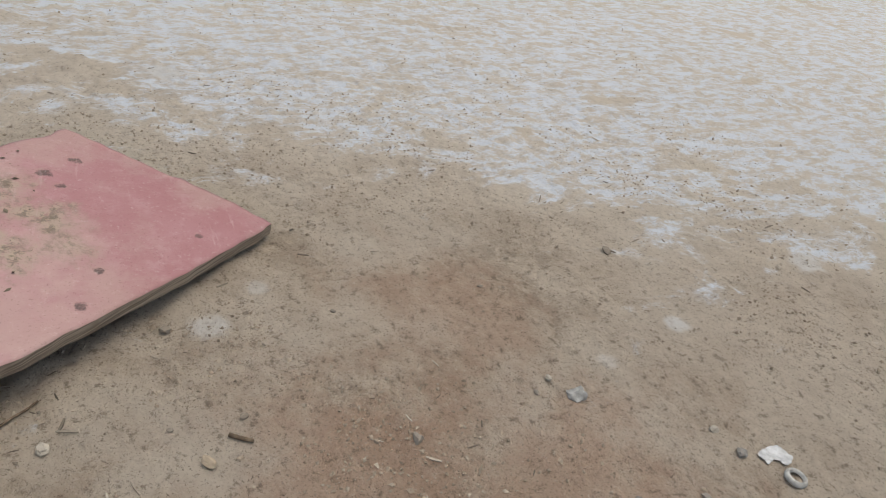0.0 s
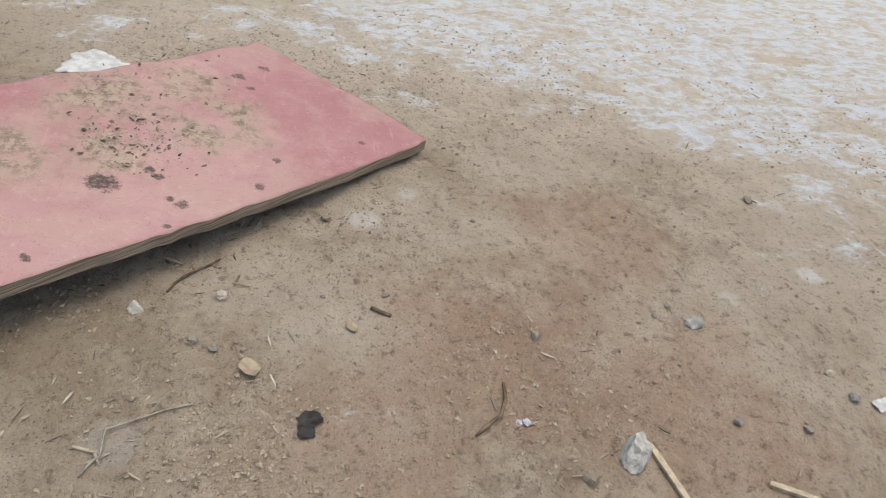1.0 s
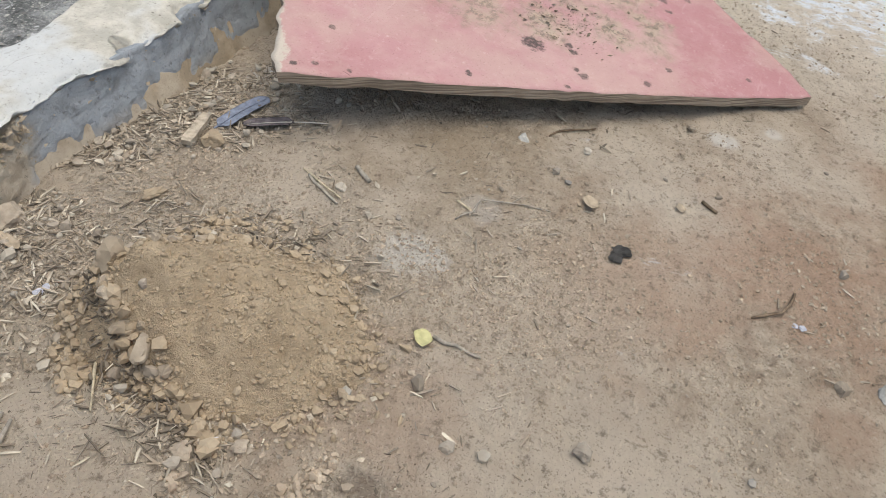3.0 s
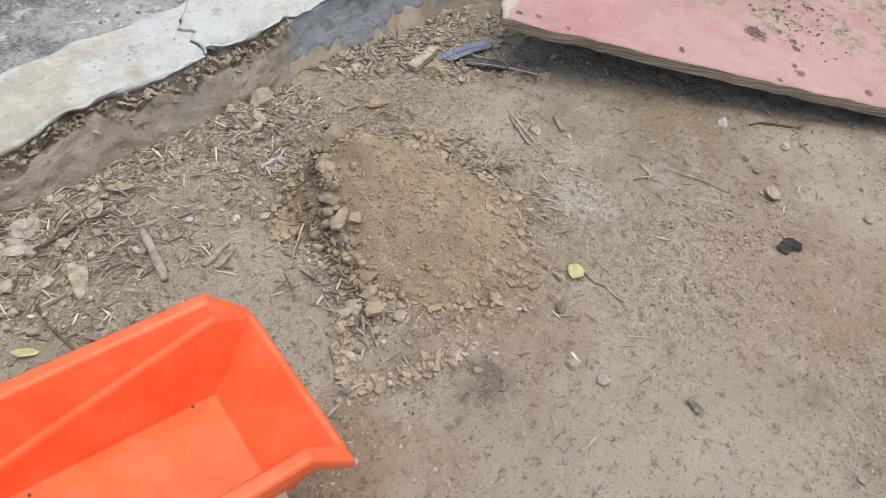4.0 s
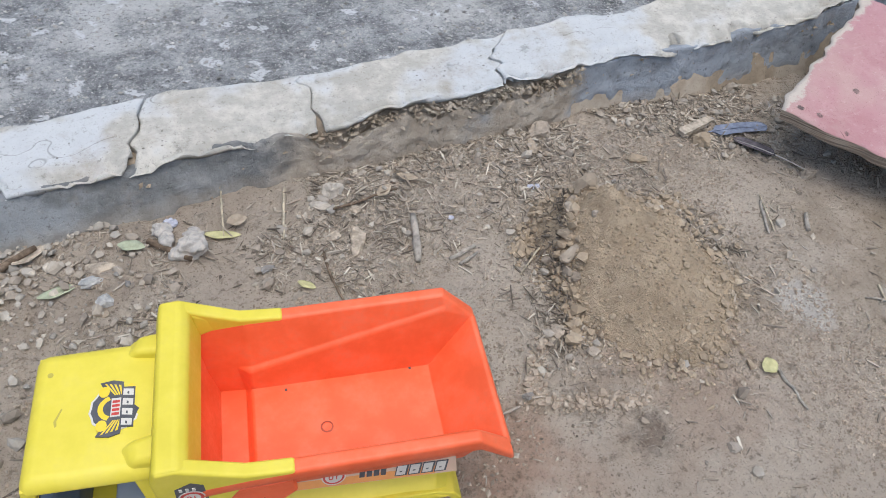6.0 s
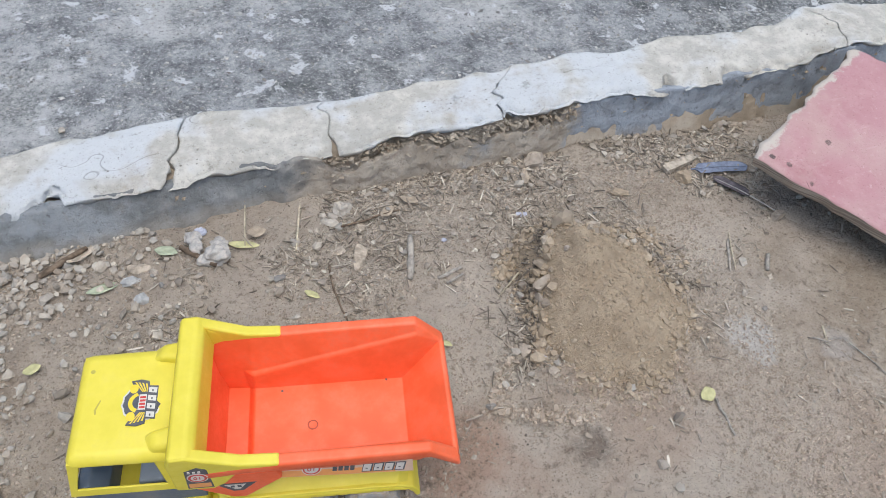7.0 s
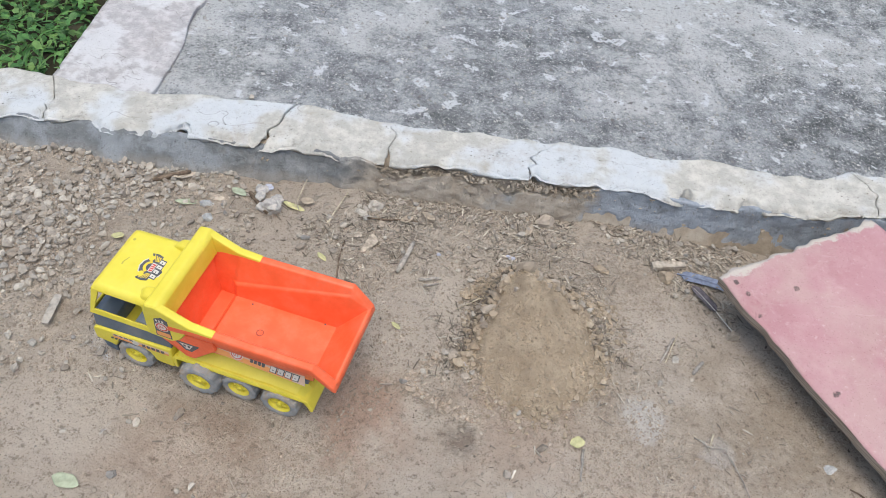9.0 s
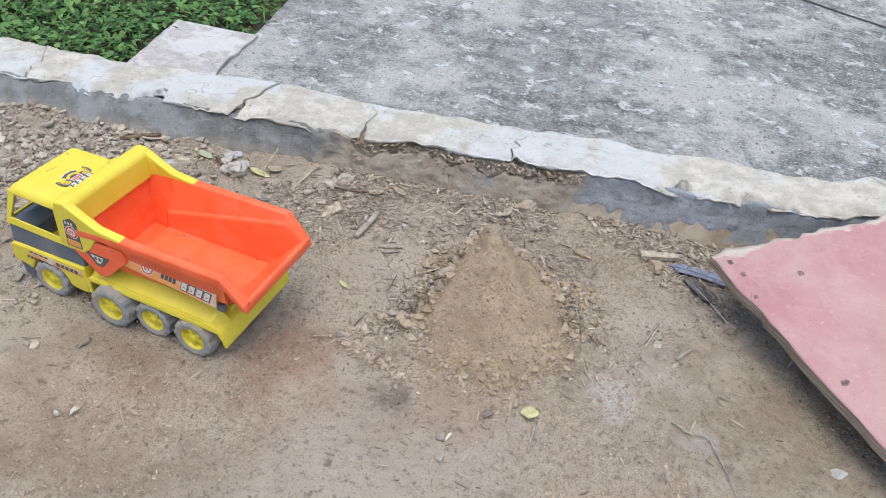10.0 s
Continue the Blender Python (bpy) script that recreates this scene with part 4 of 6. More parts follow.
for k in (0, 1):
    bm.faces.new((g1[k], f1[k], c1[k], cb[k]))
    bm.faces.new((g1[k], cb[k], c0[k], g2[k]))
    bm.faces.new((cb[k], c1[k], d1[k]))
    bm.faces.new((d1[k], r1[k], cb[k]))
    bm.faces.new((f1[k], f2[k], c2[k], c1[k]))
    bm.faces.new((c1[k], c2[k], d2[k], d1[k]))
    bm.faces.new((c0[k], cb[k], r1[k], r0[k]))
    bm.faces.new((d1[k], d2[k], r2[k], r1[k]))
    bm.faces.new((f2[k], t1[k], c2[k]))
    bm.faces.new((c2[k], t1[k], r2[k], d2[k]))
    for a_, b_, c_, d_ in ((r0, r1, o1, o0), (r1, r2, o2, o1), (o0, o1, l1, l0), (o1, o2, l2, l1)):
        bm.faces.new((a_[k], b_[k], c_[k], d_[k]))
    bm.faces.new((r2[k], t1[k], t2[k], o2[k]))
    bm.faces.new((o2[k], t2[k], t3[k], l2[k]))
bed = part("tipper_bed", bm, ORANGE, truck, "scuffed orange plastic tipper bed")
md = bed.modifiers.new("bevel", "BEVEL")
md.width, md.segments, md.limit_method, md.angle_limit = 0.0030, 3, "ANGLE", radians(10)
thicken(bed, 0.0022).modifiers["solid"].offset = 1.0
bed.data.polygons.foreach_set("use_smooth", [True] * len(bed.data.polygons))
bed.modifiers.new("normals", "WEIGHTED_NORMAL")
for s in (-1, 1):
    # outer side wall, which carries the long sticker, and the hopper's front foot
    bm = prism([(0.094, 0.114), (0.090, 0.132), (0.000, 0.140), (-0.004, 0.120), (0.036, 0.077), (0.050, 0.077)], *sorted((s * 0.0735, s * 0.0808)))
    soften(part("side_foot", bm, ORANGE, truck), 0.002, 2)
    bm = hexa([(0.024, s * 0.056, 0.084), (-0.150, s * 0.060, 0.104), (-0.157, s * 0.078, 0.152), (0.024, s * 0.076, 0.147), (0.024, s * 0.0655, 0.084), (-0.152, s * 0.0665, 0.104), (-0.160, s * 0.0815, 0.152), (0.024, s * 0.0805, 0.147)])
    soften(part("side_wall", bm, ORANGE, truck), 0.0015, 2)
bm = bmesh.new()
bmesh.ops.create_circle(bm, cap_ends=False, segments=20, radius=0.0062, matrix=Matrix.Translation((-0.035, 0.006, 0.0838)))
bmesh.ops.extrude_edge_only(bm, edges=bm.edges[:])
top_v = [v for v in bm.verts][20:]
for v in top_v:
    v.co.x = -0.035 + (v.co.x + 0.035) * 0.75
    v.co.y = 0.006 + (v.co.y - 0.006) * 0.75
    v.co.z += 0.0006
part("boss", bm, plain("grimy_orange", (0.42, 0.085, 0.05), 0.6, 0.3, 0.2, 60), truck, "grimy moulded ring in the bed floor")
# small black blocks paint in the shade of holes in the bed floor
for (x, y) in ((-0.123, -0.045), (0.000, -0.040), (0.052, 0.036)):
    part("pin_hole_shade", block(x - 0.0012, x + 0.0012, y - 0.0012, y + 0.0012, 0.0735 if x > 0.03 else 0.083, 0.0748 if x > 0.03 else (0.0863 if x < -0.1 else 0.0836)), STICKER[1], truck)

# guard: bar over the cab, wings and the rails that run back on the rims
bm = prism([(0.104, 0.120), (0.106, 0.168), (0.101, 0.186), (0.084, 0.188), (0.076, 0.182), (0.070, 0.146), (0.080, 0.140)], -0.0822, 0.0822)
guard = part("guard", bm, YELLOW, truck)
soften(guard, 0.0036, 4, 25)
for s in (-1, 1):
    wing_poly = [(0.1040, 0.112), (0.1050, 0.1675), (0.1003, 0.1850), (0.0845, 0.1870), (0.0750, 0.1822), (0.034, 0.163), (-0.004, 0.1605), (-0.004, 0.154), (0.034, 0.152), (0.052, 0.122), (0.066, 0.110)]
    y0, y1 = (0.0695, 0.0830) if s > 0 else (-0.0830, -0.0695)
    soften(part("guard_wing", prism(wing_poly, y0, y1), YELLOW, truck), 0.0030, 3, 25)
    bm = hexa([(0.074, s * 0.067, 0.150), (0.058, s * 0.0695, 0.153), (0.050, s * 0.073, 0.152), (0.078, s * 0.073, 0.140), (0.074, s * 0.068, 0.178), (0.056, s * 0.0705, 0.166), (0.048, s * 0.074, 0.165), (0.078, s * 0.074, 0.183)])
    soften(part("guard_gusset", bm, YELLOW, truck), 0.002, 2)


# stickers: thin skins of several colours
def sticker(name, m, layers, label):
    """layers: (colour index, polygon in the sticker's plane); each lies a hair above the one before."""
    bm = bmesh.new()
    for i, (mi, poly) in enumerate(layers):
        h0, h1 = -0.0004, 0.00016 * (i + 1) if i < 3 else 0.00064 + 0.00001 * i
        a = [bm.verts.new((x, y, h0)) for x, y in poly]
        b = [bm.verts.new((x, y, h1)) for x, y in poly]
        fs = [bm.faces.new(b)]
        for k in range(len(poly)):
            fs.append(bm.faces.new((a[k], a[(k + 1) % len(poly)], b[(k + 1) % len(poly)], b[k])))
        for f_ in fs:
            f_.material_index = mi
    ob = part(name, bm, STICKER, truck, label)
    ob.matrix_basis = m
    return ob


def rect(x0, x1, y0, y1, skew=0.0):
    return [(x0, y0), (x1, y0), (x1 + skew, y1), (x0 + skew, y1)]


def disc(cx, cy, r, n=20, sx=1.0, wob=0.0):
    return [(cx + sx * (r + wob * (k % 2)) * math.cos(2 * math.pi * k / n), cy + (r + wob * (k % 2)) * math.sin(2 * math.pi * k / n)) for k in range(n)]


def numerals(text, m, size, mi, parent):
    cu = bpy.data.curves.new("numerals", "FONT")
    cu.body, cu.size, cu.extrude, cu.align_x, cu.align_y = text, size, 0.0002, "CENTER", "CENTER"
    tmp = bpy.data.objects.new("numerals", cu)
    scene.collection.objects.link(tmp)
    me = bpy.data.meshes.new_from_object(tmp.evaluated_get(bpy.context.evaluated_depsgraph_get()))
    bpy.data.objects.remove(tmp)
    me.materials.clear()
    me.materials.append(STICKER[mi])
    ob = new("numerals", me)
    ob.parent, ob.matrix_basis = parent, m


# roof emblem: black wheel shape with yellow wings, white and red bars
em = [(0, disc(0, 0.002, 0.0235, 26, 1.08, 0.0012)), (1, disc(0, 0.002, 0.0215, 26, 1.08, 0.0012)), (3, disc(0, 0.004, 0.0145, 22)), (1, disc(0, 0.004, 0.0095, 18))]
for s in (-1, 1):
    em.append((1, [(s * 0.008, 0.006), (s * 0.030, 0.018), (s * 0.032, 0.006), (s * 0.029, -0.004), (s * 0.012, -0.006)]))
    for k in range(4):
        em.append((3, [(s * 0.014, 0.0035 - 0.002 * k), (s * (0.029 - 0.001 * k), 0.014 - 0.0045 * k), (s * (0.0285 - 0.001 * k), 0.0118 - 0.0045 * k), (s * 0.0145, 0.0022 - 0.002 * k)]))
for cx, cy in ((-0.019, 0.0135), (0.019, 0.0135), (0.020, -0.012)):
    em.append((3, disc(cx, cy, 0.0052, 12, 1.2)))
for k in range(4):
    x = -0.0225 + 0.0112 * k
    em.append((1, rect(x - 0.001, x + 0.0108, -0.0155, -0.0028, 0.001)))
    em.append((0, rect(x + 0.0006, x + 0.0080, -0.0142, -0.0044, 0.0016)))
    em.append((1, rect(x + 0.0026, x + 0.0056, -0.0100, -0.0082, 0.0006)))
em.append((0, rect(-0.0105, 0.0105, -0.0028, 0.0060)))
for k in range(4):
    x = -0.0088 + 0.0046 * k
    em.append((2, rect(x, x + 0.0030, -0.0020, 0.0050)))
roof_sticker = sticker("roof_sticker", pose(0.134, 0.006, 0.1643, 0, 1.5, -90) @ Matrix.Diagonal((0.84, 0.84, 1, 1)), em, "round black and yellow winged emblem sticker")
# scuffs on the roof
scuff = sticker("roof_scuff", pose(0.178, 0.000, 0.1633, 0, 1.5, 60), [(5, [(0, 0), (0.012, 0.0015), (0.018, 0.007), (0.016, 0.0075), (0.0105, 0.0032), (0, 0.0012)])], "dark scuff mark")
sticker("roof_dot", pose(0.190, -0.034, 0.1630, 0, 1.5, 0), [(5, disc(0, 0, 0.0024, 12))], "brown dot")
for s in (-1, 1):
    flip = 180 if s > 0 else 0
    # long side sticker of the bed
    ang = math.degrees(math.atan2(0.0145, 0.0625))
    ly = [(6, rect(-0.083, 0.080, -0.0135, 0.0135, -0.004)), (4, rect(-0.083, 0.060, -0.0130, -0.003, 0.0)), (0, disc(-0.030, -0.001, 0.0105)), (2, disc(-0.030, -0.001, 0.0092)), (0, disc(-0.030, -0.001, 0.0074))]
    for k in range(4):
        ly.append((1, rect(-0.008 + 0.0062 * k, -0.0034 + 0.0062 * k, -0.006, 0.003)))
    for k in range(4):
        x = 0.024 + 0.0118 * k
        ly += [(1, rect(x - 0.0009, x + 0.0099, -0.0100, 0.0038, 0.0012)), (0, rect(x, x + 0.0082, -0.0088, 0.0030, 0.0012)), (1, rect(x + 0.0030, x + 0.0054, -0.0052, -0.0036, 0.0002))]
    for k in range(9):
        ly.append((1, rect(-0.074 + 0.0125 * k, -0.068 + 0.0125 * k, 0.0085, 0.0128, 0.003)))
    base_m = Matrix.Translation((-0.064, s * 0.0742, 0.1210)) @ Matrix.Rotation(radians(180 if s > 0 else 0), 4, "Z") @ Matrix.Rotation(radians(-4.0 * (-s)), 4, "Y") @ Matrix.Rotation(radians(90 - 13), 4, "X")
    if s < 0:
        base_m = Matrix.Translation((-0.064, s * 0.0742, 0.1210)) @ Matrix.Rotation(radians(4.0), 4, "Y") @ Matrix.Rotation(radians(90 - 13), 4, "X")
    ob = sticker("bed_sticker", base_m, ly, "white and orange strip sticker with a red ring")
    numerals("01", Matrix.Translation((-0.030, -0.001, 0.0009)), 0.0095, 2, ob)
    # dark diamond on the hopper's foot
    m2 = Matrix.Translation((0.044, s * 0.0809, 0.107)) @ Matrix.Rotation(radians(180 if s > 0 else 0), 4, "Z") @ Matrix.Rotation(radians(90), 4, "X")
    sticker("diamond_sticker", m2, [(1, [(-0.021, 0.009), (0.021, 0.009), (0.006, -0.011), (-0.004, -0.011)]), (0, [(-0.012, 0.006), (0.010, 0.006), (0.003, -0.006), (-0.002, -0.006)]), (1, rect(-0.006, -0.002, -0.001, 0.004)), (1, rect(0.001, 0.005, -0.001, 0.004))], "black and orange diamond sticker")
    # guard end sticker
    m3 = Matrix.Translation((0.078, s * 0.0831, 0.147)) @ Matrix.Rotation(radians(180 if s > 0 else 0), 4, "Z") @ Matrix.Rotation(radians(90), 4, "X")
    gl = [(1, [(-0.013, -0.030), (0.013, -0.030), (0.011, 0.014), (0.002, 0.020), (-0.011, 0.012)]), (4, [(-0.011, -0.028), (0.011, -0.028), (0.011, -0.018), (-0.011, -0.018)]), (0, disc(0, -0.004, 0.0105)), (2, disc(0, -0.004, 0.0092)), (0, disc(0, -0.004, 0.0068))]
    gl += [(0, rect(-0.008 + 0.005 * k, -0.0055 + 0.005 * k, 0.008, 0.012)) for k in range(3)]
    ob = sticker("guard_sticker", m3, gl, "black sticker with a red ring")
    numerals("01", Matrix.Translation((0, -0.004, 0.0009)), 0.0085, 2, ob)
    # hazard strip above the front wheel
    m4 = Matrix.Translation((0.138, s * 0.0801, 0.0580)) @ Matrix.Rotation(radians(180 if s > 0 else 0), 4, "Z") @ Matrix.Rotation(radians(90), 4, "X")
    hz = [(6, rect(-0.040, 0.055, -0.0015, 0.0085)), (4, rect(-0.040, 0.055, -0.0015, 0.003)), (0, disc(-0.002, 0.0035, 0.0062))]
    hz += [(1, rect(-0.046 + 0.0065 * k, -0.042 + 0.0065 * k, -0.0065, -0.0022, 0.002)) for k in range(7)]
    hz += [(1, rect(0.010 + 0.008 * k, 0.0155 + 0.008 * k, 0.0005, 0.0065)) for k in range(5)]
    hz += [(1, rect(-0.038 + 0.009 * k, -0.032 + 0.009 * k, 0.0060, 0.0084)) for k in range(4)]
    sticker("hazard_sticker", m4, hz, "orange and white strip sticker with hazard bars")


# ---- loose things on the ground ----
def floor_z(x, y):
    return float(relief(np.array([x]), np.array([y]))[0])


def lump_mesh(name, l, w, h, seed, rough=0.22, sub=2):
    bm = bmesh.new()
    bmesh.ops.create_icosphere(bm, subdivisions=sub, radius=1.0)
    r = random.Random(seed)
    cutters = [(Vector((r.gauss(0, 1), r.gauss(0, 1), r.gauss(0, 0.8))).normalized(), r.uniform(0.55, 0.86)) for _ in range(11)]
    off = Vector((seed * 1.7, seed * 0.3, 0))
    for v in bm.verts:
        p = v.co.copy()
        for n_, d in cutters:
            t = p.dot(n_)
            if t > d:
                p -= n_ * (t - d) * 0.95
        p *= 1 + rough * noise.noise(v.co * 1.9 + off) + 0.4 * rough * noise.noise(v.co * 5 + off) + 0.3 * rough * noise.noise(v.co * 13 + off)
        v.co = Vector((p.x * l / 2, p.y * w / 2, p.z * h / 2))
    me = bpy.data.meshes.new(name)
    bm.to_mesh(me)
    bm.free()
    return me


def stone(x, y, l, w, h, turn=0.0, mat=STONE_BIG, label="small grey-brown stone lying on the dirt", name="stone", z=None, group="stones on the ground", sub=4, category="stone"):
    me = lump_mesh(name, l, w, h, int(abs(x * 917 + y * 531) * 10) % 977 + 3, sub=sub)
    me.materials.append(mat)
    me.polygons.foreach_set("use_smooth", [True] * len(me.polygons))
    me.set_sharp_from_angle(angle=radians(24))
    ob = new(name, me)
    base = floor_z(x, y) if z is None else z
    ob.matrix_world = pose(x, y, base + h * 0.20, 0, 0, turn)
    return tagged(ob, label, category, group)


PALE = plain("pale_stone", (0.46, 0.41, 0.35), 0.9, 0.2, 0.2, 60, 0.002)
TAN = plain("tan_flat_stone", (0.37, 0.31, 0.25), 0.9, 0.2, 0.2, 60, 0.002)
GREYST = plain("grey_rough_stone", (0.43, 0.42, 0.405), 0.9, 0.2, 0.3, 80, 0.003)
stone(0.335, -0.065, 0.046, 0.040, 0.026, 20, TAN, "flat tan stone beside the kerb")
stone(-0.004, -0.091, 0.036, 0.031, 0.022, 40, PALE, "pale rounded stone among twig litter")
stone(-0.030, -0.109, 0.030, 0.020, 0.012, -30, PALE, "pale rounded stone among twig litter")
stone(0.567, -1.018, 0.032, 0.048, 0.042, 65, GREYST, "rough grey stone chunk on bare dirt")
stone(0.752, -1.176, 0.027, 0.023, 0.020, 10, GREYST, "rough grey stone chunk on bare dirt")
stone(0.808, -0.517, 0.028, 0.019, 0.012, 35, GREYST, "smooth grey pebble beside the red board")
stone(0.543, -0.962, 0.021, 0.018, 0.013, 0, STONE_BIG, "small reddish brown pebble on the dirt")
stone(0.740, -0.964, 0.018, 0.014, 0.013, 0, STONE_BIG)
stone(0.683, -0.279, 0.026, 0.022, 0.026, 20, TAN, "small tan clod by a feather quill")
stone(0.571, -0.161, 0.036, 0.030, 0.024, 0, CLOD, "brown crumbly clod of earth", category="clod")
stone(0.570, -0.349, 0.020, 0.014, 0.010, 60, PALE, "small white stone chip on the dirt")
stone(0.178, -0.397, 0.026, 0.024, 0.012, 15, TAN, "flat tan stone at the mound's foot")
stone(0.202, -0.442, 0.020, 0.016, 0.014, 0, TAN, "flat tan stone at the mound's foot")
stone(0.262, -0.452, 0.022, 0.016, 0.018, 70, CLOD, "brown clod at the mound's foot", category="clod")
stone(0.351, -0.495, 0.018, 0.015, 0.012, 0, CLOD, "brown clod at the mound's foot", category="clod")
stone(0.100, -0.468, 0.014, 0.012, 0.011, 0, STONE_BIG)
stone(-0.321, -0.148, 0.033, 0.018, 0.012, -5, GREYST, "smooth grey pebble near the kerb")
stone(-0.310, -0.182, 0.025, 0.022, 0.012, 30, GREYST, "smooth grey pebble near the kerb")
stone(-0.123, -0.193, 0.020, 0.013, 0.009, 20, STONE_BIG)
stone(-0.113, -0.260, 0.016, 0.009, 0.007, 10, PALE)
stone(-0.297, -0.691, 0.020, 0.014, 0.011, 40, STONE_BIG)
stone(-0.235, -0.580, 0.026, 0.013, 0.013, 70, STONE_BIG, "brown stone chip beside the toy truck")
stone(0.333, -0.724, 0.024, 0.020, 0.016, 0, STONE_BIG)
stone(0.279, -0.608, 0.018, 0.014, 0.011, 0, STONE_BIG)
stone(0.656, -1.306, 0.014, 0.011, 0.010, 0, PALE)
stone(0.616, -1.313, 0.016, 0.014, 0.010, 0, STONE_BIG)
stone(0.599, -1.156, 0.015, 0.011, 0.010, 0, STONE_BIG)
stone(0.824, -0.608, 0.016, 0.013, 0.010, 0, PALE)
stone(1.028, -1.409, 0.020, 0.014, 0.013, 0, STONE_BIG, "small dark stone on salt-crusted dirt")
stone(0.751, -0.581, 0.015, 0.011, 0.010, 0, STONE_BIG)
stone(0.444, -0.168, 0.034, 0.020, 0.014, -20, CLOD, "brown flat clod behind the mound", category="clod")
stone(-0.537, 0.824, 0.020, 0.018, 0.016, 0, PALE, "small white stone on the concrete slab", z=LOW)
stone(0.792, -1.160, 0.012, 0.009, 0.006, 0, PALE)
r_ = random.Random(5)
for _ in range(70):
    x, y = r_.uniform(-0.9, 1.2), r_.uniform(-1.3, -0.1)
    if abs(x + 0.165) < 0.26 and abs(y + 0.455) < 0.16 or (x > 0.62 and y > -0.95 + (1.2 - x)):
        continue
    s_ = r_.uniform(0.006, 0.012)
    stone(x, y, s_ * 1.3, s_, s_ * 0.7, r_.uniform(0, 180), STONE_BIG, sub=1)


# the mound of dug earth
def mound_height(x, y):
    cx = 0.288 - 0.12 * (y + 0.28)
    wide = 0.62 + 0.38 * np.clip((-0.25 - y) / 0.16, 0, 1)
    dx = (x - cx) / (np.where(x < cx, 0.100, 0.165) * wide)
    dy = (y + 0.278) / np.where(y > -0.278, 0.075, 0.222)
    ang = np.arctan2(dy, dx)
    r = np.hypot(dx, dy) * (1 + 0.22 * ripple(np.cos(ang) * 0.2, np.sin(ang) * 0.2, 0.12, 151) + 0.14 * ripple(np.cos(ang) * 0.2, np.sin(ang) * 0.2, 0.05, 155))
    h = 0.082 * np.clip(1 - np.abs(r) ** 1.45, -0.35, 1)
    body = np.clip(1.1 - r, 0, 1) ** 0.5
    return h + body * (0.026 * ripple(x, y, 0.05, 152) + 0.017 * ripple(x, y, 0.022, 153) + 0.011 * ripple(x, y, 0.010, 154))


MOUND = Mat("fresh_dug_earth", 0.97, spec=0.1)
mf, mm = MOUND.noise(140, 6, 0.75), MOUND.noise(22, 5, 0.65)
mc = MOUND.mix(MOUND.step(mm, 0.3, 0.7), (0.36, 0.278, 0.195), (0.48, 0.382, 0.275))
mc = MOUND.mix(MOUND.step(mf, 0.45, 0.30, 0.0, 0.6), mc, (0.18, 0.128, 0.084))
mc = MOUND.mix(MOUND.step(mf, 0.6, 0.75, 0.0, 0.4), mc, (0.52, 0.44, 0.35))
MOUND.color(mc)
MOUND.bump(MOUND.math("ADD", mf, MOUND.math("MULTIPLY", MOUND.noise(420, 3, 0.7), 0.5)), 0.007, 0.8)
mound = sheet("earth_mound", np.arange(0.13, 0.491, 0.0028), np.arange(-0.535, -0.188, 0.0028), mound_height, MOUND.m)
tagged(mound, "small mound of loose brown dug earth", "mound")

CLOD_PALE = mottled("pale_soil_clod", [(0.33, 0.27, 0.205), (0.44, 0.375, 0.30), (0.30, 0.25, 0.20), (0.40, 0.35, 0.30)], by="object")
for x, y, l, w, h in ((0.283, -0.250, 0.042, 0.032, 0.034), (0.252, -0.275, 0.022, 0.018, 0.018), (0.312, -0.248, 0.024, 0.018, 0.018), (0.238, -0.295, 0.024, 0.018, 0.018), (0.232, -0.322, 0.018, 0.038, 0.020), (0.226, -0.350, 0.016, 0.016, 0.014), (0.340, -0.252, 0.030, 0.018, 0.020), (0.358, -0.265, 0.020, 0.016, 0.016), (0.330, -0.275, 0.020, 0.016, 0.012), (0.216, -0.300, 0.016, 0.013, 0.013), (0.300, -0.235, 0.018, 0.014, 0.014), (0.376, -0.285, 0.018, 0.013, 0.012), (0.222, -0.338, 0.013, 0.020, 0.014), (0.213, -0.372, 0.013, 0.012, 0.012), (0.207, -0.392, 0.010, 0.012, 0.010), (0.322, -0.258, 0.013, 0.012, 0.012), (0.347, -0.272, 0.014, 0.010, 0.011), (0.262, -0.262, 0.015, 0.013, 0.013), (0.246, -0.312, 0.012, 0.010, 0.010), (0.270, -0.300, 0.012, 0.011, 0.010), (0.305, -0.290, 0.013, 0.011, 0.010)):
    z = max(float(mound_height(np.array([x]), np.array([y]))[0]), floor_z(x, y))
    stone(x, y, l, w, h, (x * 9000) % 180, CLOD_PALE, "crumbly brown clod on the earth mound", "soil_clod", z - h * 0.1, "clods on the mound", 3, category="clod")


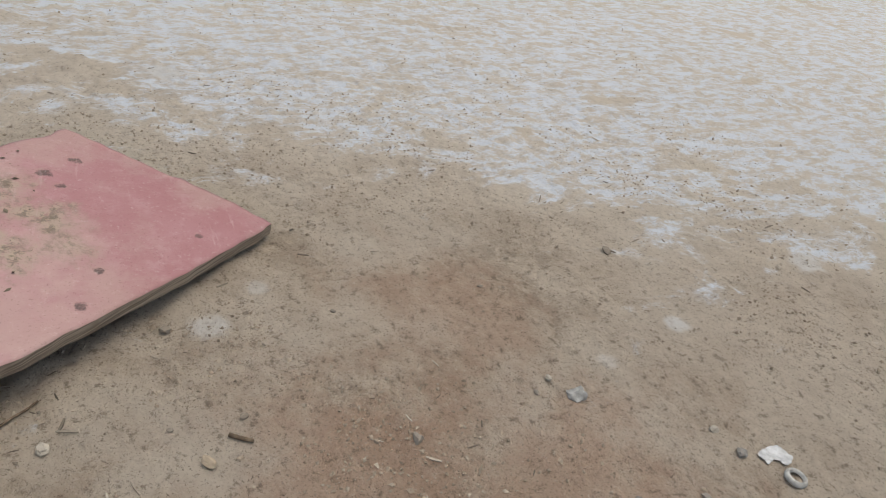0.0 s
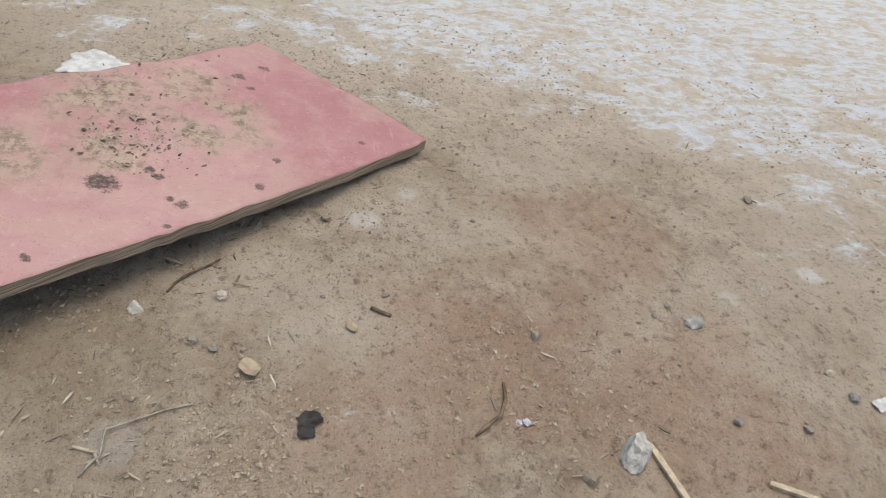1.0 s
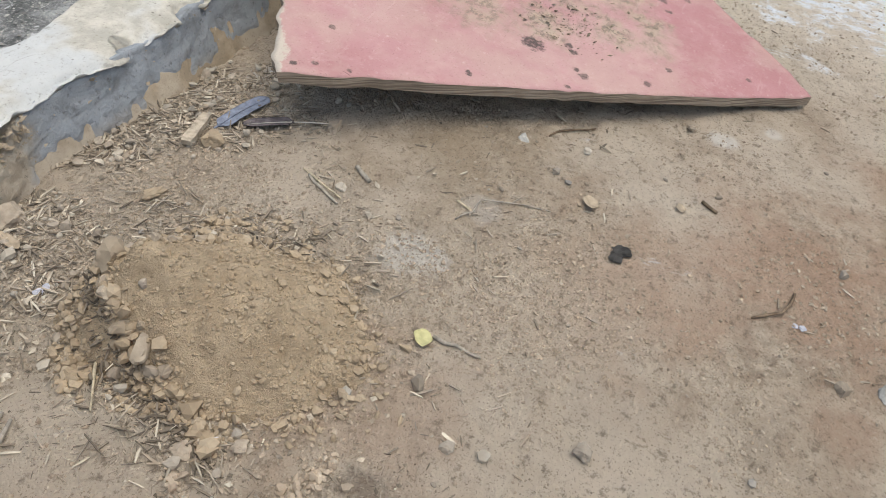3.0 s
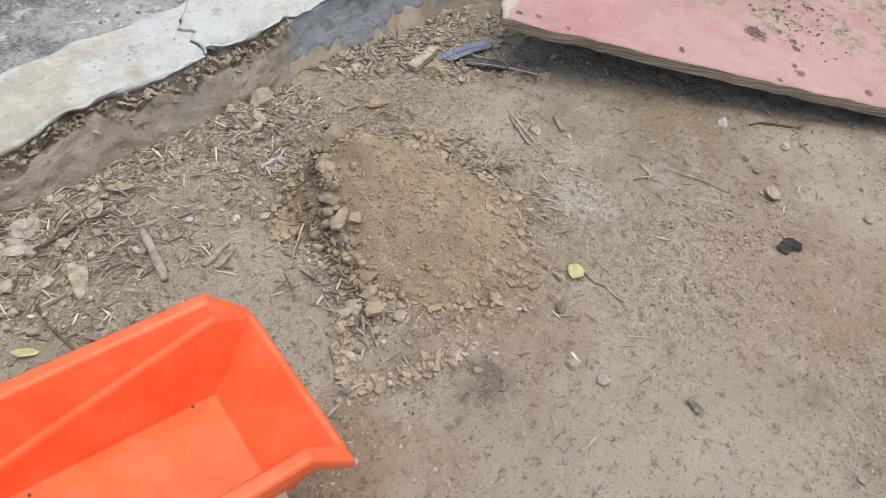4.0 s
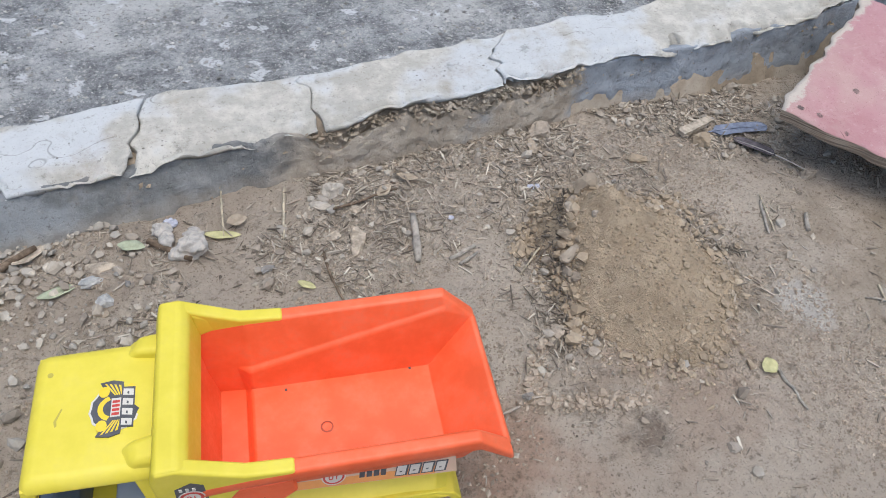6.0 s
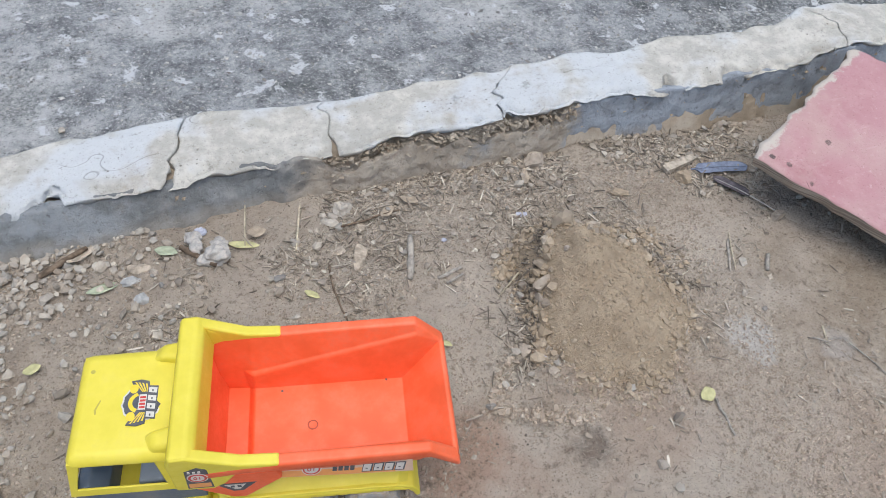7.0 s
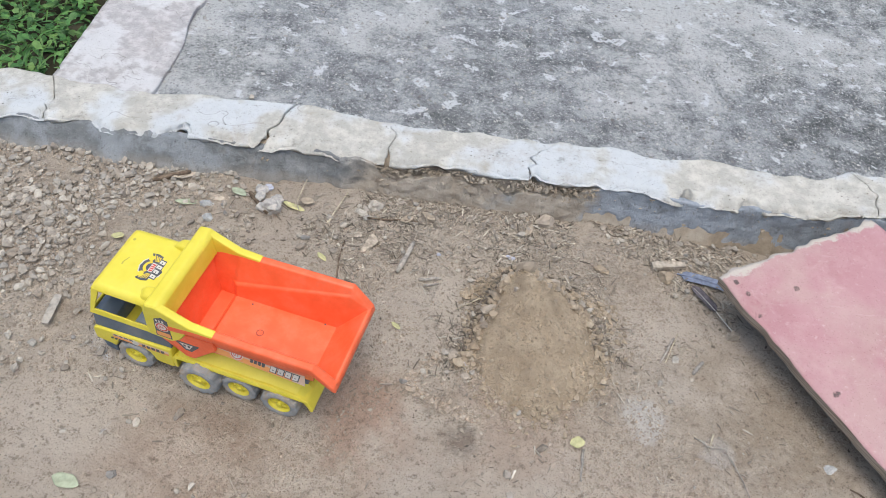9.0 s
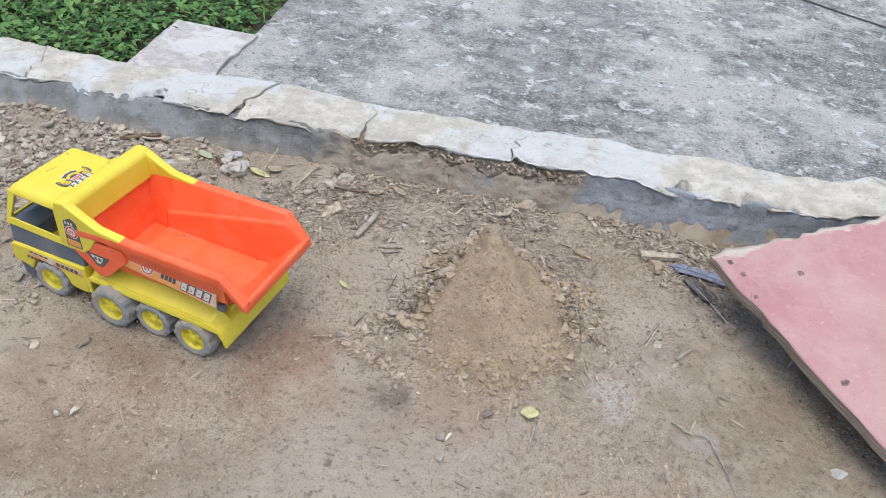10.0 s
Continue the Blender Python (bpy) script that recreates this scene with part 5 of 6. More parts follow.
def tube(name, pts, radius, mat, label, category, taper=0.6, sides=6, seed=0, flat=1.0, lift=True):
    """A stick or wire along points on the ground."""
    pts = [Vector(p) for p in pts]
    fine = []
    r = random.Random(seed)
    for a, b in zip(pts, pts[1:]):
        steps = max(2, int((b - a).length / 0.012))
        fine += [a.lerp(b, i / steps) for i in range(steps)]
    fine.append(pts[-1])
    if lift:
        if category == "stick":
            za, zb_ = floor_z(fine[0].x, fine[0].y), floor_z(fine[-1].x, fine[-1].y)
            sag = max([floor_z(p.x, p.y) - za - (zb_ - za) * i / len(fine) for i, p in enumerate(fine)] + [0.0]) * 0.6
            fine = [Vector((p.x, p.y, za + (zb_ - za) * i / len(fine) + sag + radius * 0.6 + p.z)) for i, p in enumerate(fine)]
        else:
            fine = [Vector((p.x, p.y, floor_z(p.x, p.y) + radius * 0.7 + p.z)) for p in fine]
    verts, faces, n = [], [], len(fine)
    for i, p in enumerate(fine):
        d = (fine[min(i + 1, n - 1)] - fine[max(i - 1, 0)]).normalized()
        s = Vector((-d.y, d.x, 0)).normalized()
        u = d.cross(s)
        k = radius * (1 - (1 - taper) * i / n) * (r.uniform(1.28, 1.40) if sides == 4 else r.uniform(0.85, 1.15))
        if i in (0, n - 1):
            k *= 0.8
        jit = Vector((r.uniform(-1, 1), r.uniform(-1, 1), r.uniform(-0.3, 0.5))) * (0.0 if sides == 4 else min(radius * 0.25, 0.0006))
        for q in range(sides):
            a = 2 * math.pi * (q + 0.5 * (sides == 4)) / sides
            verts.append(p + jit + s * (k * math.cos(a)) + u * (k * flat * math.sin(a)))
    for i in range(n - 1):
        for q in range(sides):
            faces.append((i * sides + q, i * sides + (q + 1) % sides, (i + 1) * sides + (q + 1) % sides, (i + 1) * sides + q))
    faces += [tuple(range(sides))[::-1], tuple((n - 1) * sides + q for q in range(sides))]
    ob = mesh_object(name, verts, faces, mat, smooth=sides != 4)
    return tagged(ob, label, category, "sticks and twigs" if category in ("stick", "twig") else "")


def bark_mat(name, c):
    return plain(name, c, 0.9, 0.2, 0.35, 90, 0.002, 0.3)


GREYSTICK, PALESTRAW, DARKTWIG = bark_mat("grey_dead_wood", (0.35, 0.315, 0.275)), bark_mat("pale_dry_straw", (0.50, 0.43, 0.32)), bark_mat("dark_dry_twig", (0.14, 0.10, 0.07))
GREYWOOD = bark_mat("grey_split_wood", (0.42, 0.36, 0.29))
RAWWOOD = bark_mat("raw_split_wood", (0.50, 0.42, 0.32))
tube("stick", [(0.080, -0.171, 0.004), (0.072, -0.205, 0.002), (0.058, -0.245, 0)], 0.0050, GREYSTICK, "grey weathered dead stick on the dirt", "stick", 1.2, 8, 1)
tube("straw", [(-0.066, -0.065, 0.004), (-0.090, -0.150, 0)], 0.0022, PALESTRAW, "pale dry straw stalk in the litter", "stick", 0.8, 6, 2)
tube("twig", [(-0.049, -0.185, 0), (-0.052, -0.23, 0), (-0.046, -0.290, 0)], 0.0019, DARKTWIG, "thin dry twig on the dirt", "twig", 0.7, 6, 3)
tube("twig", [(-0.016, -0.127, 0.006), (0.030, -0.121, 0.004), (0.082, -0.113, 0)], 0.0022, DARKTWIG, "thin dry twig on the dirt", "twig", 0.7, 6, 4)
tube("twig", [(0.100, -0.251, 0), (0.141, -0.241, 0)], 0.0034, GREYSTICK, "short grey twig on the dirt", "twig", 0.8, 6, 5)
tube("twig", [(0.110, -0.262, 0), (0.138, -0.253, 0)], 0.0030, GREYSTICK, "short grey twig on the dirt", "twig", 0.8, 6, 6)
tube("straw", [(0.263, -0.247, 0.03), (0.220, -0.275, 0.005), (0.175, -0.306, 0)], 0.0017, PALESTRAW, "thin pale straw leaning on the mound", "stick", 0.8, 6, 7)
tube("twig", [(0.571, -0.302, 0), (0.560, -0.325, 0), (0.542, -0.358, 0)], 0.0028, GREYSTICK, "pale dry twig on the dirt", "twig", 0.7, 6, 8)
tube("twig", [(0.619, -0.346, 0), (0.597, -0.374, 0)], 0.0042, GREYSTICK, "short grey twig on the dirt", "twig", 0.9, 6, 9)
tube("vine_twig", [(0.585, -0.497, 0), (0.605, -0.512, 0.004), (0.634, -0.513, 0.004), (0.650, -0.55, 0.002), (0.668, -0.598, 0)], 0.0013, GREYSTICK, "long bent dry twig on bare dirt", "twig", 0.6, 6, 10)
tube("straw", [(0.617, -0.488, 0), (0.608, -0.512, 0)], 0.0022, PALESTRAW, "short pale dry straw on dirt", "stick", 0.8, 6, 11)
tube("twig", [(0.834, -0.548, 0), (0.868, -0.57, 0.002), (0.898, -0.604, 0)], 0.0019, DARKTWIG, "thin dry twig by the board", "twig", 0.7, 6, 12)
tube("wire_twig", [(0.667, -0.905, 0), (0.64, -0.899, 0.003), (0.624, -0.891, 0.003), (0.603, -0.860, 0)], 0.0023, DARKTWIG, "curved brown twig on the dirt", "twig", 0.8, 6, 13)
tube("split_stick", [(0.580, -1.040, 0.001), (0.472, -1.057, 0.001)], 0.0036, RAWWOOD, "split pale wooden slat on the dirt", "stick", 0.8, 4, 14, 0.55)
tube("wood_splinter", [(0.520, -1.147, 0.001), (0.480, -1.210, 0.001)], 0.0036, RAWWOOD, "pale wood splinter on the dirt", "stick", 0.6, 4, 15, 0.6)
tube("plank_chip", [(-0.492, -0.407, 0.002), (-0.491, -0.464, 0.002)], 0.0075, GREYSTICK, "grey weathered plank chip on the dirt", "stick", 0.9, 4, 16, 0.4)
tube("wood_chip", [(0.543, -0.141, 0.002), (0.609, -0.127, 0.004)], 0.0085, GREYWOOD, "pale split wood chip beside a feather", "stick", 0.8, 4, 17, 0.5)
tube("stick", [(-0.44, -0.110, 0), (-0.375, -0.075, 0.004)], 0.0055, DARKTWIG, "dark stick lying at the kerb", "stick", 0.8, 6, 18)
tube("stick", [(-0.25, -0.105, 0), (-0.205, -0.150, 0.0)], 0.0055, DARKTWIG, "dark stick lying at the kerb", "stick", 0.8, 6, 19)
tube("straw", [(-0.148, -0.060, 0.02), (-0.160, -0.120, 0.0)], 0.0016, PALESTRAW, "thin pale dry straw in litter", "stick", 0.8, 6, 20)
tube("twig", [(0.580, -0.290, 0), (0.550, -0.359, 0)], 0.0016, PALESTRAW, "thin pale dry straw in litter", "stick", 0.8, 6, 21)
tube("twig", [(0.800, -0.777, 0), (0.785, -0.800, 0)], 0.0028, DARKTWIG, "short dark twig on bare dirt", "twig", 0.8, 6, 22)
tube("twig", [(0.400, -0.545, 0), (0.395, -0.60, 0)], 0.0026, GREYSTICK, "pale dry stalk beside a yellow leaf", "twig", 0.7, 6, 23)
tube("cable", [(1.0, 3.40, 0), (1.584, 3.097, 0), (1.78, 2.985, 0), (1.972, 2.892, 0), (2.5, 2.7, 0)], 0.005, STICKER[1], "thin black cable lying on the concrete slab", "cable", 1.0, 8, 24, lift=False).location.z = LOW + 0.006


def leaf(x, y, l, w, turn, mat, label, curl=0.15, lift=0.003, name="leaf"):
    n, vs, fs = 9, [], []
    for i in range(n):
        t = i / (n - 1)
        half = w / 2 * math.sin(math.pi * min(1, t * 0.96 + 0.02)) ** 0.75
        for j in (-1, -0.45, 0, 0.45, 1):
            vs.append(((t - 0.5) * l, half * j * (1 + 0.12 * math.sin(9 * t + j)), curl * l * ((t - 0.5) ** 2) * 1.5 + abs(j) * half * 0.35 * (1 if curl > 0 else -0.4)))
    up = len(vs)
    vs += [(a, b, c + 0.0005) for a, b, c in vs]
    for i in range(n - 1):
        for j in range(4):
            a = i * 5 + j
            fs += [(a, a + 1, a + 6, a + 5), (up + a, up + a + 5, up + a + 6, up + a + 1)]
        fs += [(i * 5, i * 5 + 5, up + i * 5 + 5, up + i * 5), (i * 5 + 4, up + i * 5 + 4, up + i * 5 + 9, i * 5 + 9)]
    ob = mesh_object(name, vs, fs, mat, smooth=True)
    ob.matrix_world = pose(x, y, floor_z(x, y) + lift, random.Random(int(x * 999)).uniform(-8, 8), 5, turn)
    return tagged(ob, label, "leaf", "fallen leaves")


YLEAF, GLEAF, BLEAF = plain("yellow_green_leaf", (0.47, 0.44, 0.23), 0.75, 0.3, 0.2, 80, 0.0008), plain("pale_green_leaf", (0.36, 0.385, 0.27), 0.8, 0.3, 0.2, 80, 0.0008), plain("dry_brown_leaf", (0.35, 0.285, 0.215), 0.8, 0.2, 0.25, 80, 0.001)
BARK = plain("tan_bark", (0.42, 0.35, 0.275), 0.9, 0.15, 0.35, 120, 0.003)
leaf(0.390, -0.537, 0.026, 0.020, 20, YLEAF, "small yellow-green fallen leaf on dirt")
leaf(-0.162, -0.119, 0.046, 0.014, -15, YLEAF, "long yellow-green fallen leaf in litter")
leaf(-0.270, -0.112, 0.032, 0.020, -20, GLEAF, "dull green fallen leaf near the kerb")
leaf(-0.084, -0.230, 0.024, 0.011, -40, YLEAF, "small yellow fallen leaf on dirt")
leaf(0.073, -0.362, 0.020, 0.010, -35, YLEAF, "small pale fallen leaf behind the truck")
leaf(-0.353, -0.712, 0.040, 0.022, -10, GLEAF, "pale green fallen leaf on bare dirt")
leaf(-0.360, -0.150, 0.044, 0.017, 12, GLEAF, "pale green fallen leaf near the kerb")
leaf(-0.139, -0.103, 0.026, 0.024, 10, BLEAF, "round dry brown leaf in the litter", 0.3)
leaf(-0.384, -0.086, 0.044, 0.018, 30, BARK, "dry curled brown leaf at the kerb", 0.2)
stone(-0.002, -0.183, 0.054, 0.030, 0.016, 72, BARK, "curled tan bark scrap in the litter", "bark_scrap", None, "bark scraps", 3, "bark")
stone(-0.030, -0.168, 0.030, 0.014, 0.008, 20, BARK, "flat tan bark scrap in the litter", "bark_scrap", None, "bark scraps", 3, "bark")
stone(0.012, -0.128, 0.026, 0.018, 0.008, 120, BARK, "flat tan bark scrap in the litter", "bark_scrap", None, "bark scraps", 3, "bark")
stone(-0.310, -0.128, 0.038, 0.024, 0.008, -10, BARK, "flat tan bark scrap in the litter", "bark_scrap", None, "bark scraps", 3, "bark")
leaf(0.300, -0.100, 0.040, 0.014, 70, BLEAF, "dry brown leaf in the litter", 0.3)
leaf(0.100, -0.100, 0.030, 0.014, -30, BLEAF, "dry brown leaf in the litter", 0.3)
leaf(0.060, -0.115, 0.030, 0.018, 40, BLEAF, "dry brown leaf in the litter", 0.3)
leaf(0.705, -0.640, 0.030, 0.022, 20, BLEAF, "dry tan leaf scrap on the dirt", 0.3)
leaf(-0.45, -0.26, 0.022, 0.016, 20, YLEAF, "small yellow fallen leaf on dirt", 0.3)
leaf(0.769, -0.753, 0.022, 0.012, 20, BLEAF, "dry brown leaf on bare dirt", 0.3)


def feather(a, b, width, vane, quill, label, quill_share, ragged=0.06):
    """A feather from a (tip) to b (quill's end): two vanes with slits and a shaft."""
    a, b = Vector((*a, 0)), Vector((*b, 0))
    d = b - a
    ln = d.length
    th = new("feather")
    th.matrix_world = pose(a.x, a.y, floor_z(a.x, a.y) + 0.004, 0, 0, math.degrees(math.atan2(d.y, d.x)))
    for s in (-1, 1):
        n, vs, fs = 22, [], []
        for i in range(n):
            t = i / (n - 1) * (1 - quill_share)
            half = width / 2 * min(1, (t * 9) ** 0.6, ((1 - quill_share - t) * 12) ** 0.6 + 0.05) * (1.0 if s > 0 else 0.8)
            half *= 1 - ragged + ragged * ((i * 7) % 5) / 4
            for j in range(4):
                vs.append((t * ln - 0.006 * j / 3, s * half * j / 3, 0.003 * math.sin(math.pi * t) + 0.0022 * (j / 3) ** 2 + 0.0004 * (i % 2)))
        m = len(vs)
        vs += [(x, y, z - 0.0005) for x, y, z in vs]
        for i in range(n - 1):
            for j in range(3):
                q = i * 4 + j
                fs += [(q, q + 1, q + 5, q + 4), (m + q, m + q + 4, m + q + 5, m + q + 1)]
            fs.append((i * 4 + 3, m + i * 4 + 3, m + i * 4 + 7, i * 4 + 7))
        mesh_object("vane", vs, fs, vane, th, True)
    vs, fs = [], []
    for i in range(14):
        t = i / 13
        rr = 0.0005 + 0.0009 * t
        for q in range(5):
            vs.append((t * ln, rr * math.cos(q * 1.2566), 0.003 * math.sin(math.pi * t) + 0.0008 + rr * math.sin(q * 1.2566)))
    for i in range(13):
        for q in range(5):
            fs.append((i * 5 + q, i * 5 + (q + 1) % 5, i * 5 + 5 + (q + 1) % 5, i * 5 + 5 + q))
    mesh_object("shaft", vs, fs, quill, th, True)
    return tagged(th, label, "feather", "fallen feathers")


BLUE = plain("blue_grey_vane", (0.19, 0.215, 0.29), 0.6, 0.3, 0.25, 120, 0.0006)
BLACKV = plain("dark_vane", (0.11, 0.092, 0.10), 0.7, 0.3, 0.4, 120, 0.0006)
QUILL = plain("pale_quill", (0.45, 0.42, 0.38), 0.5, 0.4, 0.1)
feather((0.690, -0.166), (0.592, -0.149), 0.027, BLUE, BLUE, "blue-grey feather lying near the board", 0.02)
feather((0.622, -0.180), (0.684, -0.272), 0.022, BLACKV, QUILL, "black feather with a pale quill on dirt", 0.40)


def wad(x, y, size, mat, label, name, blobs, category, seed, flat=0.7):
    """A crumpled soft wad out of merged lobes."""
    bm = bmesh.new()
    r = random.Random(seed)
    for k in range(blobs):
        s = size * r.uniform(0.22, 0.38)
        c = Vector((r.gauss(0, 0.20), r.gauss(0, 0.28), abs(r.gauss(0.12, 0.10)) * flat)) * size
        res = bmesh.ops.create_icosphere(bm, subdivisions=3, radius=s, matrix=Matrix.Translation(c))
        for v in res["verts"]:
            p = v.co - c
            v.co = c + Vector((p.x, p.y, p.z * flat)) * (1 + 0.55 * noise.noise(p / s * 1.6 + Vector((k, seed, 0))) + 0.25 * noise.noise(p / s * 5))
            v.co.z = max(v.co.z, -0.004)
    ob = part(name, bm, mat, None, "", True)
    rm = ob.modifiers.new("merge", "REMESH")
    rm.mode, rm.voxel_size, rm.use_smooth_shade = "VOXEL", size / 40, True
    ob.matrix_world = pose(x, y, floor_z(x, y) + 0.002, 0, 0, r.uniform(0, 360))
    return tagged(ob, label, category)


COTTON = plain("dirty_white_cotton", (0.47, 0.44, 0.41), 0.95, 0.1, 0.25, 120, 0.003, 0.4)
LILAC = plain("pale_lilac_wrap", (0.45, 0.45, 0.52), 0.6, 0.3, 0.15, 60, 0.001)
BLACKRAG = plain("black_rag", (0.04, 0.037, 0.036), 0.85, 0.3, 0.4, 90, 0.003)
PAPER = plain("crumpled_white_plastic", (0.55, 0.55, 0.56), 0.6, 0.3, 0.2, 60, 0.002)
wad(-0.208, -0.128, 0.046, COTTON, "crumpled dirty white cotton wad in litter", "cotton_wad", 9, "wad", 3)
wad(-0.216, -0.088, 0.022, LILAC, "small pale lilac scrap beside a wad", "lilac_scrap", 3, "scrap", 4)
wad(0.627, -0.693, 0.023, BLACKRAG, "small crumpled black rag on bare dirt", "black_rag", 7, "rag", 5, 0.22)
wad(0.600, -1.352, 0.028, PAPER, "crumpled white plastic scrap on dirt", "plastic_scrap", 6, "scrap", 6, 0.16)
wad(1.445, -0.380, 0.105, PAPER, "crumpled white plastic behind the red board", "plastic_sheet", 9, "scrap", 7, 0.16)
wad(1.400, -0.085, 0.035, PAPER, "crumpled white scrap by the kerb", "plastic_scrap", 4, "scrap", 8, 0.5)
wad(0.130, -0.185, 0.012, LILAC, "tiny lilac plastic scrap on the dirt", "lilac_scrap", 2, "scrap", 9, 0.4)
wad(0.269, -0.167, 0.014, LILAC, "tiny lilac plastic scrap on the dirt", "lilac_scrap", 2, "scrap", 10, 0.4)
wad(0.616, -0.916, 0.014, LILAC, "tiny lilac plastic scrap on the dirt", "lilac_scrap", 2, "scrap", 11, 0.4)
wad(0.199, -0.42, 0.013, LILAC, "tiny lilac plastic scrap on the dirt", "lilac_scrap", 2, "scrap", 12, 0.4)

# thread tied at the grille
verts_ = [(0.217 + 0.004 * math.sin(3 * t), 0.016 + 0.020 * math.sin(t * 2.1) * (1 - t / 9), 0.060 + 0.014 * math.cos(t * 1.7) * (1 - t / 12)) for t in np.linspace(0, 7, 50)]
th_ = tube("thread", verts_, 0.0005, STRING, "dark pull thread", "thread", 1.0, 5, 30, lift=False)
th_.parent = truck
del th_["category"]

# a bottle cap and a tuft of grass at the yard's edge
bm = bmesh.new()
rows = []
for q, z in ((0.0128, 0.0), (0.0132, 0.002), (0.0120, 0.005), (0.0098, 0.006), (0.0085, 0.0045), (0.0075, 0.002)):
    rows.append([bm.verts.new((q * (1 + 0.04 * (k % 2) * (z < 0.003)) * math.cos(2 * math.pi * k / 28), q * (1 + 0.04 * (k % 2) * (z < 0.003)) * math.sin(2 * math.pi * k / 28), z)) for k in range(28)])
for a_, b_ in zip(rows, rows[1:]):
    for k in range(28):
        bm.faces.new((a_[k], a_[(k + 1) % 28], b_[(k + 1) % 28], b_[k]))
cap = part("bottle_cap", bm, GREYST, None, "", True)
cap.matrix_world = pose(0.570, -1.353, floor_z(0.570, -1.353), 6, -4, 0)
tagged(cap, "dull grey ring-shaped bottle cap on dirt", "bottle cap")
vs_, fs_ = [], []
for k in range(60):
    a, l = rng.uniform(0, 2 * math.pi), rng.uniform(0.02, 0.05)
    p, d = np.array([rng.normal(0, 0.02), rng.normal(0, 0.015), 0.0]), np.array([math.cos(a) * 0.5, math.sin(a) * 0.5, 0.8])
    s_, n_ = np.array([-math.sin(a), math.cos(a), 0]) * 0.0014, len(vs_)
    vs_ += [p - s_, p + s_, p + d * l * 0.6 + s_, p + d * l * 0.6 - s_, p + d * l + np.array([d[0], d[1], -0.3]) * l * 0.4]
    fs_ += [(n_, n_ + 1, n_ + 2, n_ + 3), (n_ + 3, n_ + 2, n_ + 4)]
tuft = mesh_object("grass_tuft", vs_, fs_, WEED)
tuft.location = (1.42, -0.10, floor_z(1.42, -0.10))
tagged(tuft, "small green grass tuft beside the kerb", "grass", kind="stuff")


# ---- gravel, crumbs and litter that nobody could count ----
ICO = bmesh.new()
bmesh.ops.create_icosphere(ICO, subdivisions=1, radius=1.0)
ICO_V = np.array([v.co[:] for v in ICO.verts])
ICO_F = np.array([[v.index for v in f_.verts] for f_ in ICO.faces])
OCT_V = np.array([(1, 0, 0), (0.2, 1, 0), (-1, 0.1, 0), (0, -1, 0.1), (0.1, 0, 1), (0, 0, -1)], float)
OCT_F = np.array([(0, 1, 4), (1, 2, 4), (2, 3, 4), (3, 0, 4), (1, 0, 5), (2, 1, 5), (3, 2, 5), (0, 3, 5)])
BAR_V = np.array([(x, y * w + b, z * w) for x, w, b in ((-1, 0.7, 0.0), (0.1, 1.0, 0.35), (1, 0.6, 0.1)) for y, z in ((-1, -1), (1, -1), (1, 1), (-1, 1))], float)
BAR_F = np.array([(0, 1, 2, 3), (11, 10, 9, 8)] + [(o + q, o + 4 + q, o + 4 + (q + 1) % 4, o + (q + 1) % 4) for o in (0, 4) for q in range(4)])


def strew(name, pos, size, material, label, category, base=(OCT_V, OCT_F), aspect=(1.3, 1.0, 0.7), seed=0, rough=0.25, tilt=0.3, sink=0.25):
    """Many small solids at the given places, as one mesh."""
    r = np.random.default_rng(seed)
    bv, bf = base
    n, k = len(pos), len(bv)
    shape = bv[None] * (1 + r.uniform(-rough, rough, (n, k, 1))) * np.array(aspect)[None, None] * r.uniform(0.75, 1.25, (n, 1, 3)) * size[:, None, None]
    a, t = r.uniform(0, 2 * np.pi, n), r.normal(0, tilt, n)
    ca, sa, ct, st = np.cos(a)[:, None], np.sin(a)[:, None], np.cos(t)[:, None], np.sin(t)[:, None]
    x, y, z = shape[..., 0], shape[..., 1], shape[..., 2]
    x, z = x * ct - z * st, x * st + z * ct
    x, y = x * ca - y * sa, x * sa + y * ca
    low_ = z.min(1)
    p = np.stack([x + pos[:, 0:1], y + pos[:, 1:2], z + (pos[:, 2] - low_ * (1 - sink))[:, None]], -1)
    faces = (bf[None] + (np.arange(n) * k)[:, None, None]).reshape(-1, bf.shape[1])
    ob = mesh_object(name, p.reshape(-1, 3).tolist(), faces.tolist(), material)
    return tagged(ob, label, category, kind="stuff")


def scatter(n, x0, x1, y0, y1, keep, seed):
    r = np.random.default_rng(seed)
    x, y = r.uniform(x0, x1, n), r.uniform(y0, y1, n)
    ok = r.random(n) < keep(x, y)
    x, y = x[ok], y[ok]
    return np.stack([x, y, relief(x, y)], -1)


def off_truck(x, y):
    c, s = math.cos(radians(168.3)), math.sin(radians(168.3))
    u, v = (x + 0.165) * c + (y + 0.455) * s, -(x + 0.165) * s + (y + 0.455) * c
    return 1.0 - ((np.abs(u) < 0.16) & (np.abs(v) < 0.05))


